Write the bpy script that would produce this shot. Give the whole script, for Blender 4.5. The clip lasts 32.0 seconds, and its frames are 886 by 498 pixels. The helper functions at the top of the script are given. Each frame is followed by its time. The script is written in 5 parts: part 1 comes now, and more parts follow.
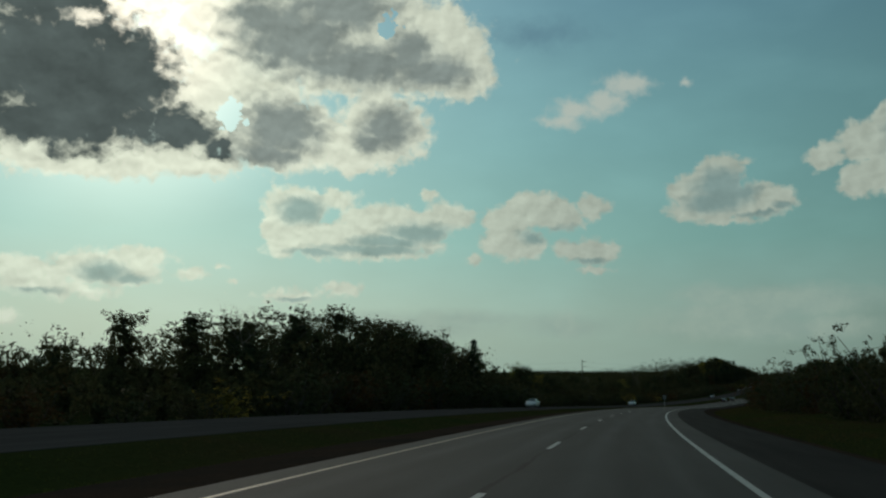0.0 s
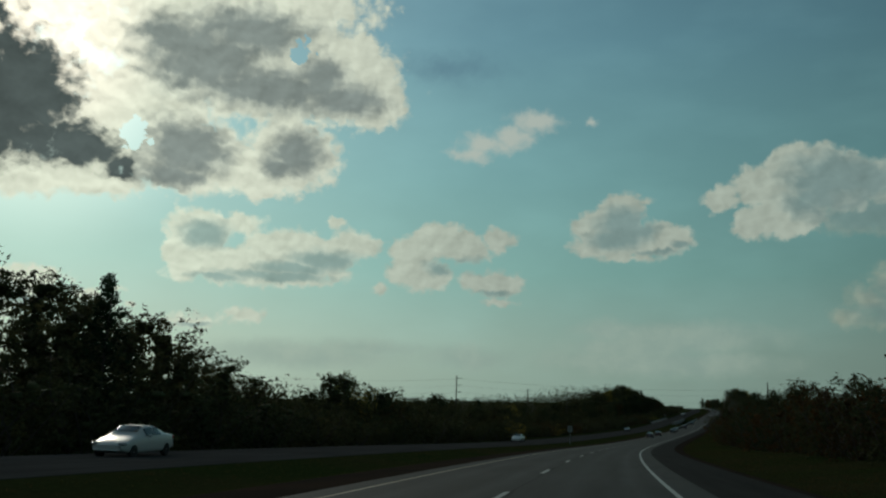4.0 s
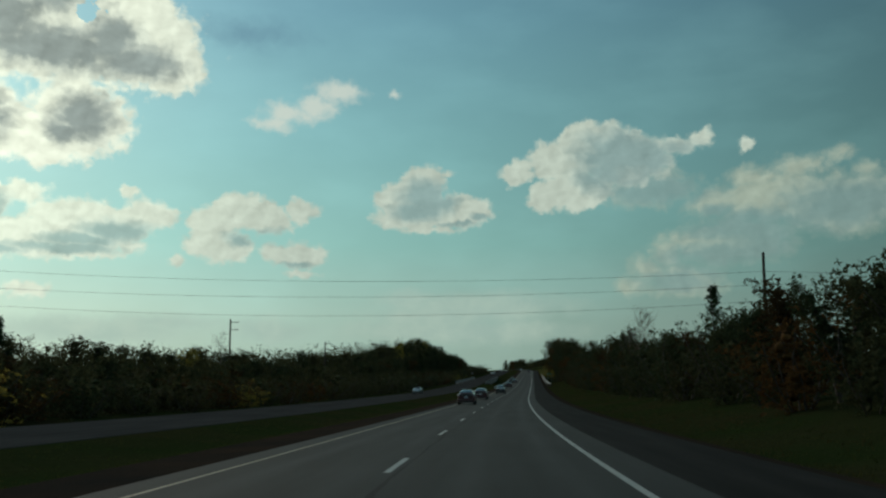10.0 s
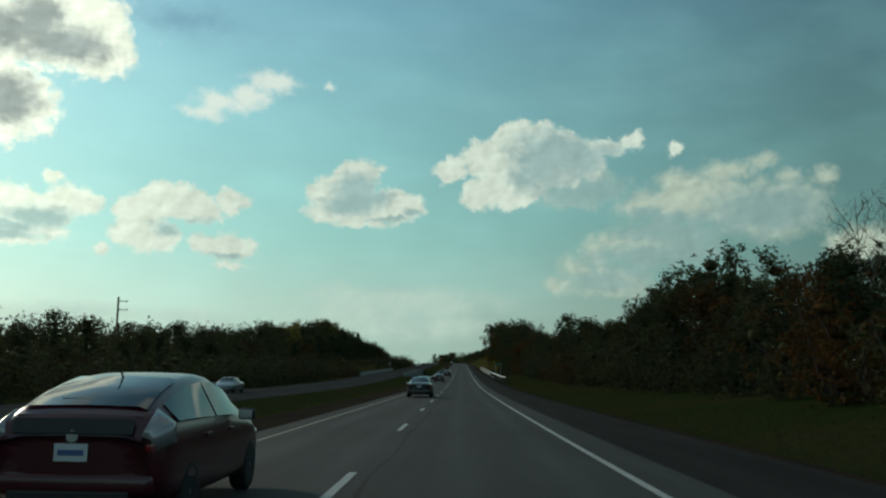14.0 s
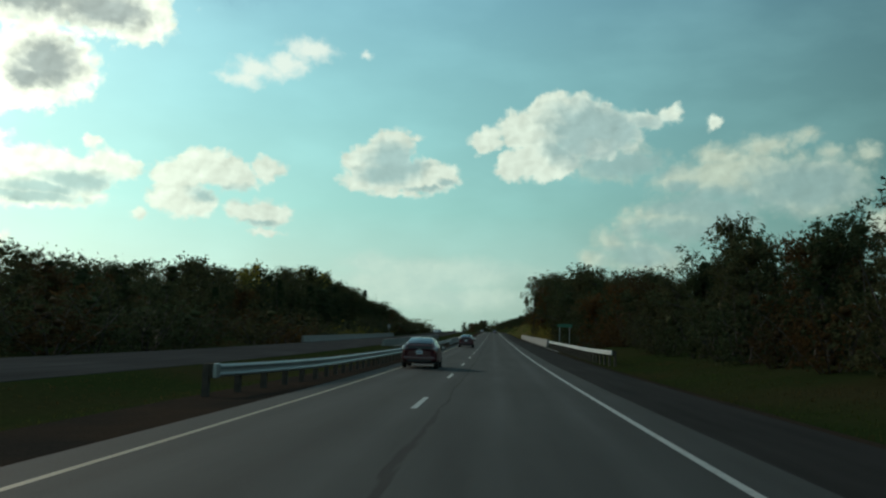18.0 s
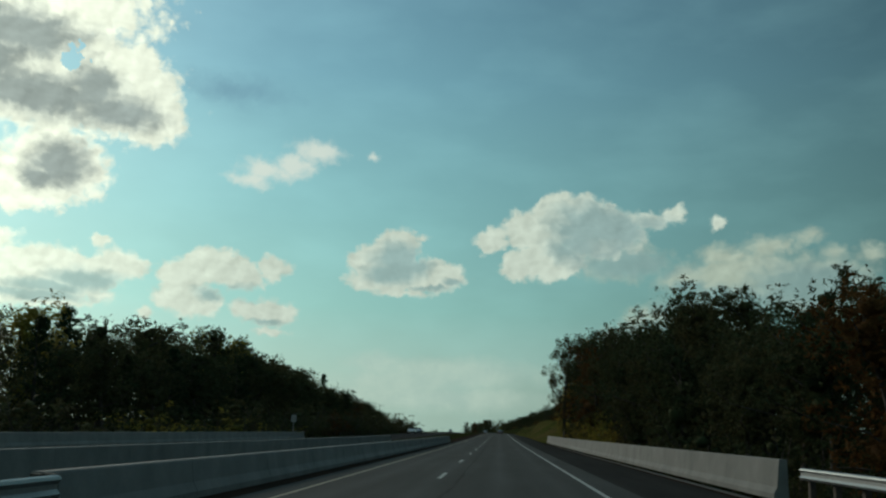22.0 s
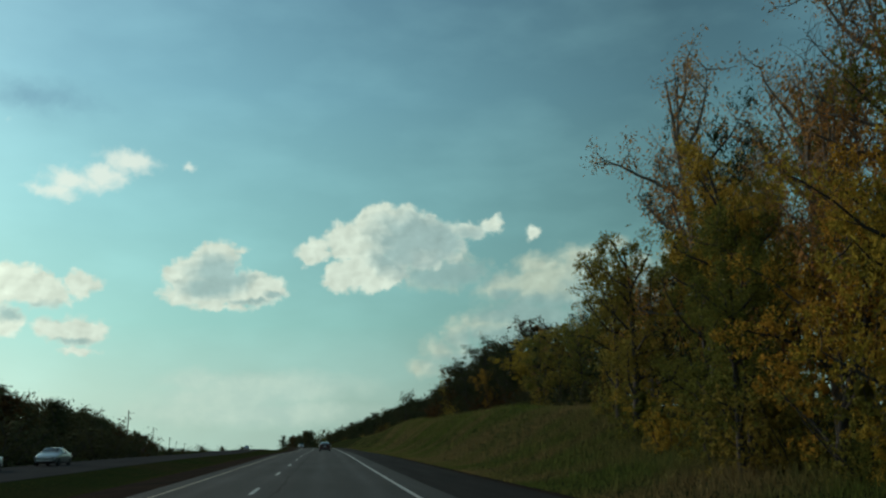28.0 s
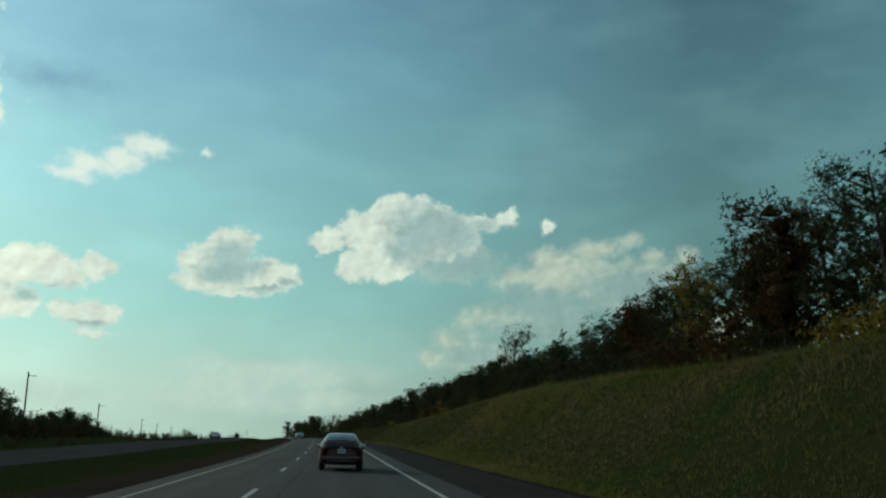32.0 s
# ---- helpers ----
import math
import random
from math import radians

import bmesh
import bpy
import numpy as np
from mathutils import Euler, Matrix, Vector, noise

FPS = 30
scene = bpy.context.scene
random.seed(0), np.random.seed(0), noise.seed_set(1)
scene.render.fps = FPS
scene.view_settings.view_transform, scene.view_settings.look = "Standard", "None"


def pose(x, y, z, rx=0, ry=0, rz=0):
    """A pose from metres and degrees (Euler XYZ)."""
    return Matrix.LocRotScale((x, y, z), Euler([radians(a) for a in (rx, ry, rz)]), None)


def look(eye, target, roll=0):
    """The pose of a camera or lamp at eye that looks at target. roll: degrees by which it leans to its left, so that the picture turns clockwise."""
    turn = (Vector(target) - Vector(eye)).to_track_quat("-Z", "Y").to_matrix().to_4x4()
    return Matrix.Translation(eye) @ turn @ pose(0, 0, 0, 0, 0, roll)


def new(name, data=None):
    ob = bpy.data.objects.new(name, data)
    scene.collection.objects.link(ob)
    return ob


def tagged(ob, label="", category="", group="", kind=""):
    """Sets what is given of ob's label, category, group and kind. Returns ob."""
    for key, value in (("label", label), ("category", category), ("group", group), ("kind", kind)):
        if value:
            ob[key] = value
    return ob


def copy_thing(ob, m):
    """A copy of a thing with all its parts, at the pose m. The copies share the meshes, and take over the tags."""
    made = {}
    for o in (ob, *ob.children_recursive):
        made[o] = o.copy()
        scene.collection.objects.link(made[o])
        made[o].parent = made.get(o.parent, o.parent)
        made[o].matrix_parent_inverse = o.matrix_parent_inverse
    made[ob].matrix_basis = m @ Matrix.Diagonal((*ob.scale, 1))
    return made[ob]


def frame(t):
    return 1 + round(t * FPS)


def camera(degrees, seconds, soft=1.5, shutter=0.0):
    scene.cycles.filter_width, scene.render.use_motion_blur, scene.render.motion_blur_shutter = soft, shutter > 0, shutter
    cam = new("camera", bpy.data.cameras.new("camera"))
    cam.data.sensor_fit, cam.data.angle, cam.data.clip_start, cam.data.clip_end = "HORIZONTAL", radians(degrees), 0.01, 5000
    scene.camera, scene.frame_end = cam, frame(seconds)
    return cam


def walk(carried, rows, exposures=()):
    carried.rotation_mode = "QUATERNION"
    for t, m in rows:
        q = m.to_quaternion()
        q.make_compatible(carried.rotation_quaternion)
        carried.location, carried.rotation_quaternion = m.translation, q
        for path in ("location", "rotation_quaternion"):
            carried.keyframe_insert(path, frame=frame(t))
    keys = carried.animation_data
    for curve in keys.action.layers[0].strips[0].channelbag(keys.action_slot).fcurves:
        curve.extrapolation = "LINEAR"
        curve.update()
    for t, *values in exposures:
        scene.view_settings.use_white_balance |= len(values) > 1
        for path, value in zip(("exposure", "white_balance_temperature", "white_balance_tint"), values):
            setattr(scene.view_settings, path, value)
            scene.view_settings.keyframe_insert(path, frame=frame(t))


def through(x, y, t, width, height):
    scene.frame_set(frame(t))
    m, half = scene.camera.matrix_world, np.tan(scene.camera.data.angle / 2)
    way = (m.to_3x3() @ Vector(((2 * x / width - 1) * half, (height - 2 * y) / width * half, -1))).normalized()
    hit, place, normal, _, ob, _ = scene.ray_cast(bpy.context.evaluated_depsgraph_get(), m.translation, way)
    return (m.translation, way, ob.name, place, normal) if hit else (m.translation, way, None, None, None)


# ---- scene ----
import itertools

# A drive along a divided highway through autumn woods, over a small bridge.
# s: metres along the road, d: metres to the right of the lane dashes.
cam = camera(51.26, 32.0, soft=2.3)

HEADING = ([-60, 30, 60, 160, 245, 330, 420, 500, 700, 960, 1040, 1120, 1300, 1500, 3000], [9.5, 6.6, 5.3, 1.2, -1.4, -4.2, -5.4, -5.6, -5.5, -5.6, -4.2, -1.2, -2.8, 0, 3])
GRADE = ([-60, 0, 150, 240, 320, 400, 480, 560, 600, 700, 870, 930, 1000, 1060, 1130, 1250, 1400, 3000],
         [-1.4, -1.5, -1.8, -1.8, -.95, -.45, -.2, .45, .75, .8, 1.1, .65, 1.15, .4, .85, .1, 0, 0])


def smooth(v, n):
    return np.convolve(np.pad(v, n // 2, mode="edge"), np.ones(n) / n, "valid")[:len(v)]


RS = np.arange(-400, 3000.1, 1.0)
RH = smooth(np.radians(np.interp(RS, *HEADING)), 41)
RG = smooth(np.tan(np.radians(np.interp(RS, *GRADE))), 41)
RX, RY, RZ = np.cumsum(-np.sin(RH)), np.cumsum(np.cos(RH)), np.cumsum(RG)
RX, RY, RZ = RX - RX[400], RY - RY[400], RZ - RZ[400]


def road(s, d, up=0.0):
    """The place s metres along, d metres to the right, up metres above the road."""
    h = np.interp(s, RS, RH)
    return Vector((np.interp(s, RS, RX) + math.cos(h) * d, np.interp(s, RS, RY) + math.sin(h) * d, np.interp(s, RS, RZ) + up))


def road_pose(s, d, up=0.0, turn=0.0):
    """A pose at that place, with y along the road."""
    return Matrix.Translation(road(s, d, up)) @ Matrix.Rotation(float(np.interp(s, RS, RH)) + radians(turn), 4, "Z")


# ---- the drive: seconds, yaw, pitch, roll ----
SPEED = 28.2
EYE = ([0, 10, 14, 19, 23, 32], [1.35, 1.35, 1.44, 1.5, 1.45, 1.45])
TURNS = [
    (0.0, 18.07, 7.44, -0.69), (0.5, 16.77, 8.18, -0.84), (1.0, 15.79, 8.76, -0.93), (1.5, 15.06, 9.26, -1.08),
    (2.0, 14.31, 9.69, -1.25), (2.5, 13.65, 9.79, -1.49), (4.5, 11.21, 9.26, -1.74), (5.0, 10.06, 9.09, -1.76),
    (5.5, 8.82, 8.62, -1.39), (6.0, 7.59, 8.29, -1.50), (6.5, 6.57, 8.03, -1.07), (7.0, 5.60, 7.83, -1.02),
    (7.5, 4.67, 7.83, -0.73), (8.0, 3.60, 7.87, -0.61), (8.5, 2.62, 7.59, -0.48), (9.0, 1.59, 7.84, -0.28),
    (9.5, 0.80, 7.85, -0.15), (10.0, -0.01, 7.80, -0.00), (10.5, -0.92, 7.91, 0.00), (11.0, -1.96, 7.92, -0.01),
    (11.5, -2.98, 8.10, -0.35), (12.0, -3.61, 8.08, -0.25), (12.5, -4.08, 7.89, -0.32), (13.0, -4.23, 8.11, -0.41),
    (13.5, -4.34, 7.88, -0.63), (14.0, -4.40, 7.56, -0.90), (14.5, -4.49, 7.23, -1.38), (16.5, -3.54, 6.04, -2.36),
    (17.0, -3.21, 5.89, -2.37), (17.5, -2.80, 5.78, -2.32), (18.0, -2.45, 5.68, -2.22), (18.5, -2.24, 5.81, -2.17),
    (19.0, -2.15, 5.83, -2.21), (19.5, -2.14, 6.07, -2.29), (20.0, -2.13, 6.15, -2.44), (20.5, -2.07, 7.24, -2.36),
    (21.0, -2.05, 10.63, -2.37), (21.5, -2.08, 11.13, -2.34), (22.0, -2.14, 11.84, -2.37), (22.5, -2.27, 12.47, -2.33),
    (23.0, -2.17, 11.88, -2.49), (23.5, -1.55, 11.45, -2.53), (24.0, -1.13, 11.53, -2.64), (24.5, -0.87, 11.70, -2.78),
    (26.5, -5.25, 12.45, -1.80), (27.0, -7.67, 12.63, -0.95), (27.5, -10.86, 12.76, -0.14), (28.0, -12.74, 12.68, 0.66),
    (28.5, -13.02, 12.65, 0.62), (29.0, -12.54, 12.58, 0.58), (29.5, -12.22, 12.65, 0.33), (30.0, -11.94, 12.45, 0.22),
    (30.5, -12.02, 12.42, -0.11), (31.0, -12.05, 12.26, -0.28), (31.5, -12.16, 12.16, -0.73), (32.0, -12.22, 12.17, -1.02),
]
DRIFT = ([0, 2, 5, 9, 11, 14, 19, 24, 28, 32], [1.62, 1.75, 1.7, 1.52, 1.25, .9, .8, 1.0, 1.12, .92])
rows = []
for t, yaw, pitch, roll in TURNS:
    p = road(SPEED * t, np.interp(t, *DRIFT), np.interp(t, *EYE))
    rows.append((t, pose(p.x, p.y, p.z, 90 + pitch, roll, yaw)))
walk(cam, rows, [(0, -.55), (2, -.64), (5, -.52), (7, -.36), (10, -.12), (13, .12), (17, .4), (20, .4), (21.5, .07), (24, .04), (27, .28), (32, .28)])

# ---- sky: haze, sun behind a broken deck, cumulus ----
SUN_RIGHT, SUN_UP = -38.0, 20.8
world = bpy.data.worlds.new("evening_sky")
scene.world = world
world.use_nodes = True
wt = world.node_tree
wt.nodes.clear()


def node(tree, kind, inputs=None):
    n = tree.nodes.new(kind)
    for k, v in (inputs or {}).items():
        sock = n.inputs[k]
        if isinstance(v, bpy.types.NodeSocket):
            tree.links.new(v, sock)
        else:
            sock.default_value = v
    return n


def wmath(op, a, b=0.0, c=0.0, clamp=False):
    n = wt.nodes.new("ShaderNodeMath")
    n.operation, n.use_clamp = op, clamp
    for i, v in enumerate((a, b, c)):
        if isinstance(v, bpy.types.NodeSocket):
            wt.links.new(v, n.inputs[i])
        else:
            n.inputs[i].default_value = v
    return n.outputs[0]


def wvec(op, a, b=None, c=None):
    n = wt.nodes.new("ShaderNodeVectorMath")
    n.operation = op
    for i, v in enumerate((a, b, c)):
        if v is None:
            continue
        if isinstance(v, bpy.types.NodeSocket):
            wt.links.new(v, n.inputs[i])
        else:
            n.inputs[i].default_value = v
    return n.outputs["Value"] if op in ("LENGTH", "DISTANCE") else n.outputs["Vector"]


def wstep(v, lo, hi):
    n = node(wt, "ShaderNodeMapRange", {"Value": v, "From Min": lo, "From Max": hi})
    n.interpolation_type = "SMOOTHSTEP"
    return n.outputs[0]


def wmix(fac, a, b):
    n = node(wt, "ShaderNodeMix")
    n.data_type = "RGBA"
    for i, v in ((0, fac), (6, a), (7, b)):
        if isinstance(v, bpy.types.NodeSocket):
            wt.links.new(v, n.inputs[i])
        else:
            n.inputs[i].default_value = v if i == 0 else (*v, 1)
    return n.outputs[2]


way = node(wt, "ShaderNodeTexCoord").outputs["Generated"]
axis = node(wt, "ShaderNodeSeparateXYZ", {0: way})
az = wmath("MULTIPLY", wmath("ARCTAN2", axis.outputs[0], axis.outputs[1]), 57.2958)
el = wmath("MULTIPLY", wmath("ARCSINE", axis.outputs[2]), 57.2958)
flat = node(wt, "ShaderNodeCombineXYZ", {0: az, 1: el}).outputs[0]
sky = node(wt, "ShaderNodeTexSky")
sky.sky_type, sky.sun_disc, sky.sun_elevation, sky.sun_rotation = "NISHITA", False, radians(SUN_UP), radians(SUN_RIGHT)
sky.air_density, sky.dust_density, sky.ozone_density = 1.2, 2.5, 2.0


def noise_at(p, scale, detail, rough=0.55, stretch=(1, 1.25, 1), seed=0.0):
    q = wvec("MULTIPLY_ADD", p, stretch, (seed, seed * 1.7, seed * .6))
    return node(wt, "ShaderNodeTexNoise", {"Vector": q, "Scale": scale, "Detail": detail, "Roughness": rough}).outputs[0]


# clouds: puffs given as degrees right, degrees up, half width, half height; bodies in the light, and the shade that lies on them
DECK = [(-41.1, 16.6, 8.15, 4.72), (-42.9, 12.9, 4.44, 1.95), (-39.8, 12.2, 6.18, 1.36), (-33.9, 12.2, 3.65, 0.9), (-49.8, 14.4, 6.8, 4.7),
    (-42.7, 22.2, 10.05, 2.98), (-30.8, 16, 4.29, 4.01), (-28.3, 14.3, 3.83, 2.38), (-28.6, 12.5, 3.29, 0.68), (-27.9, 20.5, 7.44, 2.95),
    (-22.1, 20.5, 5.08, 2.66), (-19, 19.6, 3.64, 2.85), (-16.8, 18.2, 1.88, 1.62), (-23.5, 18.8, 7.56, 2.35), (-26.6, 23.8, 9.36, 2.87),
    (-22.2, 14.7, 2.93, 2.34), (-23.9, 12.8, 1.59, 0.97), (-24.9, 13.8, 1.77, 1.38), (-33.8, 14.4, 3, 2.4)]
DECK_HOLES = [(-21.8, 20.9, 0.87, 0.93), (-31.6, 15.3, 0.89, 1.34)]
DECK_SHADE = [(-27.7, 20, 4.08, 2.47), (-23.5, 18.6, 5.4, 1.51), (-25, 21.8, 4.33, 1.47), (-19, 18.2, 2.72, 1.08), (-20.5, 19.5, 1.82, 1.34),
    (-28.4, 14.6, 2.79, 1.87), (-29.3, 12.9, 2.41, 0.75), (-21.8, 14.9, 1.86, 1.44), (-23, 14, 0.93, 0.76), (-30, 21, 2.1, 1.3)]
BANK_SHADE = [(-42, 17.1, 5.77, 3.42), (-38.1, 16.8, 3.36, 3.37), (-42.7, 13.7, 2.98, 1.26), (-35.6, 14.1, 3.6, 1.38), (-40.6, 14.3, 4, 2.23),
    (-32.2, 13, 1.01, 0.74), (-49, 14.2, 4.79, 3.26), (-43.2, 20.9, 4.51, 1.8)]
HEAP_LARGE = [(-27.3, 9.7, 1.91, 1.37), (-28.3, 8.6, 1.03, 1.23), (-28.1, 7.3, 1.03, 0.71), (-24.7, 10.3, 1.21, 0.5), (-25.6, 7.9, 3.13, 1.19),
    (-21.5, 8.6, 3.55, 1.48), (-18.1, 9.4, 1.69, 0.89), (-22.4, 7.2, 3.08, 0.44), (-18.7, 7.5, 0.81, 0.38), (-19.1, 10.7, 0.44, 0.27)]
HEAP_LARGE_SHADE = [(-27, 9.6, 1.54, 0.85), (-19.5, 8.4, 2.21, 0.68), (-22.4, 7.3, 3.57, 0.34), (-26.2, 7, 1.86, 0.26), (-21.7, 7.8, 2.29, 0.4)]
HEAP_SMALL = [(-12.6, 9.85, 1.82, 1.15), (-14.2, 9.05, 1.32, 1.11), (-13.6, 7.75, 2.01, 0.9), (-10.9, 9.45, 1.48, 0.98), (-8.8, 9.95, 0.92, 0.77),
    (-9, 7.35, 1.76, 0.77), (-10.5, 7.55, 0.84, 0.49), (-16.2, 6.75, 0.51, 0.31), (-9, 6.25, 0.98, 0.21)]
HEAP_SMALL_SHADE = [(-10.7, 8.35, 1.76, 0.49), (-12.2, 8.25, 1.33, 0.49), (-9, 6.75, 1.41, 0.24)]
HEAP_ROUND = [(-1.1, 11.7, 1.49, 1.15), (-2.6, 10.6, 1.61, 1.25), (-3.2, 9.6, 1.05, 0.52), (-0.9, 10.1, 2.47, 1.15), (1.4, 10.1, 1.7, 0.91),
    (2.9, 10, 0.39, 0.31), (0.3, 12.4, 0.57, 0.21), (-0.8, 9, 1.69, 0.21)]
HEAP_ROUND_SHADE = [(-1, 11, 1.87, 1.12), (-1.6, 10.1, 1.86, 0.64), (0, 10.9, 1.14, 0.97), (2.5, 9.7, 0.66, 0.24), (0.9, 9.3, 1.22, 0.2)]
HEAP_TALL = [(8.7, 14.2, 1.64, 1.24), (10.3, 14.3, 1.63, 0.96), (7.3, 13.1, 1.86, 1.32), (4.8, 12.5, 1, 0.7), (6.3, 10.9, 1, 0.91),
    (8.4, 11.3, 2.34, 1.18), (11.4, 13.1, 2.82, 1.66), (14.7, 13.7, 1.25, 0.41), (16.1, 14.1, 0.76, 0.54), (18.6, 13.5, 0.4, 0.34),
    (12.2, 14.7, 0.35, 0.14)]
HEAP_TALL_SHADE = [(11.4, 13.3, 3.09, 1.72), (13.6, 12.7, 3.05, 1.5), (10.1, 12.1, 1.86, 1.12), (11.9, 11.3, 2.19, 0.95), (9.4, 13.2, 0.71, 0.6)]
PALE = [(21.5, 12.1, 1.8, 0.66), (19.2, 11.5, 1.84, 0.73), (23.7, 12.6, 0.75, 0.39), (25, 11.6, 0.74, 0.36), (26.9, 11.6, 0.78, 0.45),
    (20.6, 10.2, 4.2, 1.6), (16.9, 10.3, 2.01, 0.95), (15.7, 8.3, 1.28, 0.61), (13.7, 7.3, 1.16, 0.9), (12.6, 6.4, 1.3, 0.76), (17.3, 7.9, 3.99, 1.53),
    (23.7, 9.7, 3.73, 1.8), (11.6, 5.4, 0.96, 0.49), (14.7, 5.7, 2.36, 1.03), (12.5, 11.3, 3.11, 1.2), (28.9, 7.5, 2, 1.07)]
PALE_SHADE = [(18.6, 8.8, 4.53, 1.01), (24, 9.7, 3.55, 1.51), (17.3, 6.8, 4.58, 1.25), (14.2, 5.6, 2.33, 0.71), (20.6, 7.6, 4.07, 1.61),
    (13.2, 11.1, 3.56, 1.18), (16.9, 9.7, 1.15, 0.54)]
WISPS = [(-9.5, 15.9, 1.29, 0.47), (-8.1, 16.4, 1.03, 0.6), (-10.7, 15.3, 0.87, 0.33), (-6.8, 17.3, 1.12, 0.53), (-3, 17.2, 0.28, 0.17)]
LOW = [(-38.5, 5.6, 3.34, 0.98), (-36.4, 6.4, 2.1, 0.6), (-42.1, 5, 2.06, 1.02), (-43.5, 5.4, 1.09, 0.79), (-40.6, 4.3, 2.7, 0.39), (-31.9, 6.1, 0.43, 0.2),
    (-33.4, 5.5, 0.72, 0.37), (-30.9, 5.2, 0.33, 0.17), (-43.7, 2.7, 0.74, 0.44), (-27.3, 4.4, 2.05, 0.38), (-24.2, 4.9, 0.97, 0.35)]
LOW_SHADE = [(-38.5, 5.4, 1.42, 0.66), (-36.9, 5.1, 1.26, 0.33), (-42.1, 4.1, 1.47, 0.26), (-27.3, 4.2, 1.37, 0.17)]
BAND = [(-21.2, 2.6, 4.95, 0.68), (-26, 2.1, 1.26, 0.53), (-16.8, 3.1, 2.73, 0.34), (-10.6, 2.7, 2.09, 0.55), (-2.2, 3.6, 1.25, 0.49), (1.2, 2.7, 5.11, 0.62)]
BAND_NEAR = [(-2, 4.6, 1.39, 0.49), (2.2, 4.2, 4.21, 0.77), (0.1, 3.6, 3.15, 0.63)]
# the deck's shadow ray, painted as a darker blue wedge on the clear sky
SHADOW_RAYS = [(-12.3, 20.5, 3.97, 0.99)]


def puffs(p, clouds, even=0.0):
    """How deep inside the nearest puff p lies, in degrees; negative outside. even: the same depth for all puffs."""
    total = None
    for a, e, rx, ry in clouds:
        far = wvec("LENGTH", wvec("MULTIPLY_ADD", p, (1 / rx, 1 / ry, 0), (-a / rx, -e / ry, 0)))
        r = even or min(max(min(rx, ry) * 1.15, .45), 1.6)
        deep = wmath("MULTIPLY_ADD", far, -r, r)
        total = deep if total is None else wmath("SMOOTH_MAX", total, deep, 0.16)
    return total


def billow(p):
    """Rounded heaps of cloud at three sizes, about nought, in degrees."""
    v1 = node(wt, "ShaderNodeTexVoronoi", {"Vector": p, "Scale": 1.0}).outputs["Distance"]
    v2 = node(wt, "ShaderNodeTexVoronoi", {"Vector": p, "Scale": 2.4}).outputs["Distance"]
    n = noise_at(p, 3.0, 3.0, .5)
    return wmath("ADD", wmath("MULTIPLY_ADD", v1, -.62, .3), wmath("MULTIPLY_ADD", v2, -.34, wmath("MULTIPLY_ADD", n, .4, -.04)))


def swell(p):
    """Soft rounded lumps inside a cloud."""
    return wmath("ADD", noise_at(p, .75, 2.0, .45, seed=4.0), wmath("MULTIPLY", noise_at(p, 1.7, 1.0, .4, seed=6.0), .3))


warp = node(wt, "ShaderNodeTexNoise", {"Vector": flat, "Scale": 0.55, "Detail": 4.0, "Roughness": 0.62}).outputs["Color"]
curl = node(wt, "ShaderNodeTexNoise", {"Vector": flat, "Scale": 2.3, "Detail": 4.0, "Roughness": 0.6}).outputs["Color"]
warped = wvec("MULTIPLY_ADD", wvec("SUBTRACT", warp, (.5, .5, .5)), (1.0, .8, 0), flat)
warped = wvec("MULTIPLY_ADD", wvec("SUBTRACT", curl, (.5, .5, .5)), (.3, .3, 0), warped)
to_sun = wvec("NORMALIZE", wvec("SUBTRACT", (SUN_RIGHT + 4, SUN_UP + 10, 0), flat))
bumps = billow(warped)
relief = wmath("MULTIPLY", wmath("SUBTRACT", swell(warped), swell(wvec("MULTIPLY_ADD", to_sun, (.35, .35, 0), warped))), 3.0)
fleece = noise_at(warped, .9, 3.0, .52, seed=2.0)
lumps = noise_at(warped, .35, 4.0, .55, seed=9.0)
from_sun = wvec("LENGTH", wvec("SUBTRACT", flat, (SUN_RIGHT, SUN_UP, 0)))


def heap_of(body, shade, rough, ragged, sharp):
    """Depth inside the clouds, a calmer depth for their rims, and how far a spot is in their shade."""
    bare = puffs(warped, body)
    depth = wmath("ADD", wmath("MULTIPLY_ADD", bumps, rough, bare), .2)
    calm = wmath("ADD", wmath("MULTIPLY_ADD", bumps, rough * .4, bare), .15)
    ripple = wmath("MULTIPLY_ADD", fleece, ragged * 3.0, -1.45 * ragged)
    grey = wstep(wmath("ADD", puffs(warped, shade, 1.0), wmath("MULTIPLY_ADD", relief, -.18, ripple)), -.45, sharp)
    return depth, calm, grey


heap, heap_calm, heap_grey = heap_of(HEAP_LARGE + HEAP_SMALL + HEAP_ROUND + HEAP_TALL + LOW, HEAP_LARGE_SHADE + HEAP_SMALL_SHADE + HEAP_ROUND_SHADE + HEAP_TALL_SHADE + LOW_SHADE, .8, .18, .6)
deck, deck_calm, deck_grey = heap_of(DECK, DECK_SHADE, 1.0, .34, .6)
bank_grey = wstep(wmath("ADD", puffs(warped, BANK_SHADE, 1.0), wmath("MULTIPLY_ADD", fleece, 1.5, -.65)), -.15, .45)
hole = wstep(wmath("MULTIPLY_ADD", bumps, 1.7, puffs(warped, DECK_HOLES)), -.15, .5)
deck = wmath("MULTIPLY_ADD", hole, -2.5, deck)
pale, pale_calm, pale_grey = heap_of(PALE, PALE_SHADE, .85, .22, .6)
wisp = wmath("ADD", puffs(warped, WISPS), wmath("MULTIPLY_ADD", fleece, 1.6, -.5))
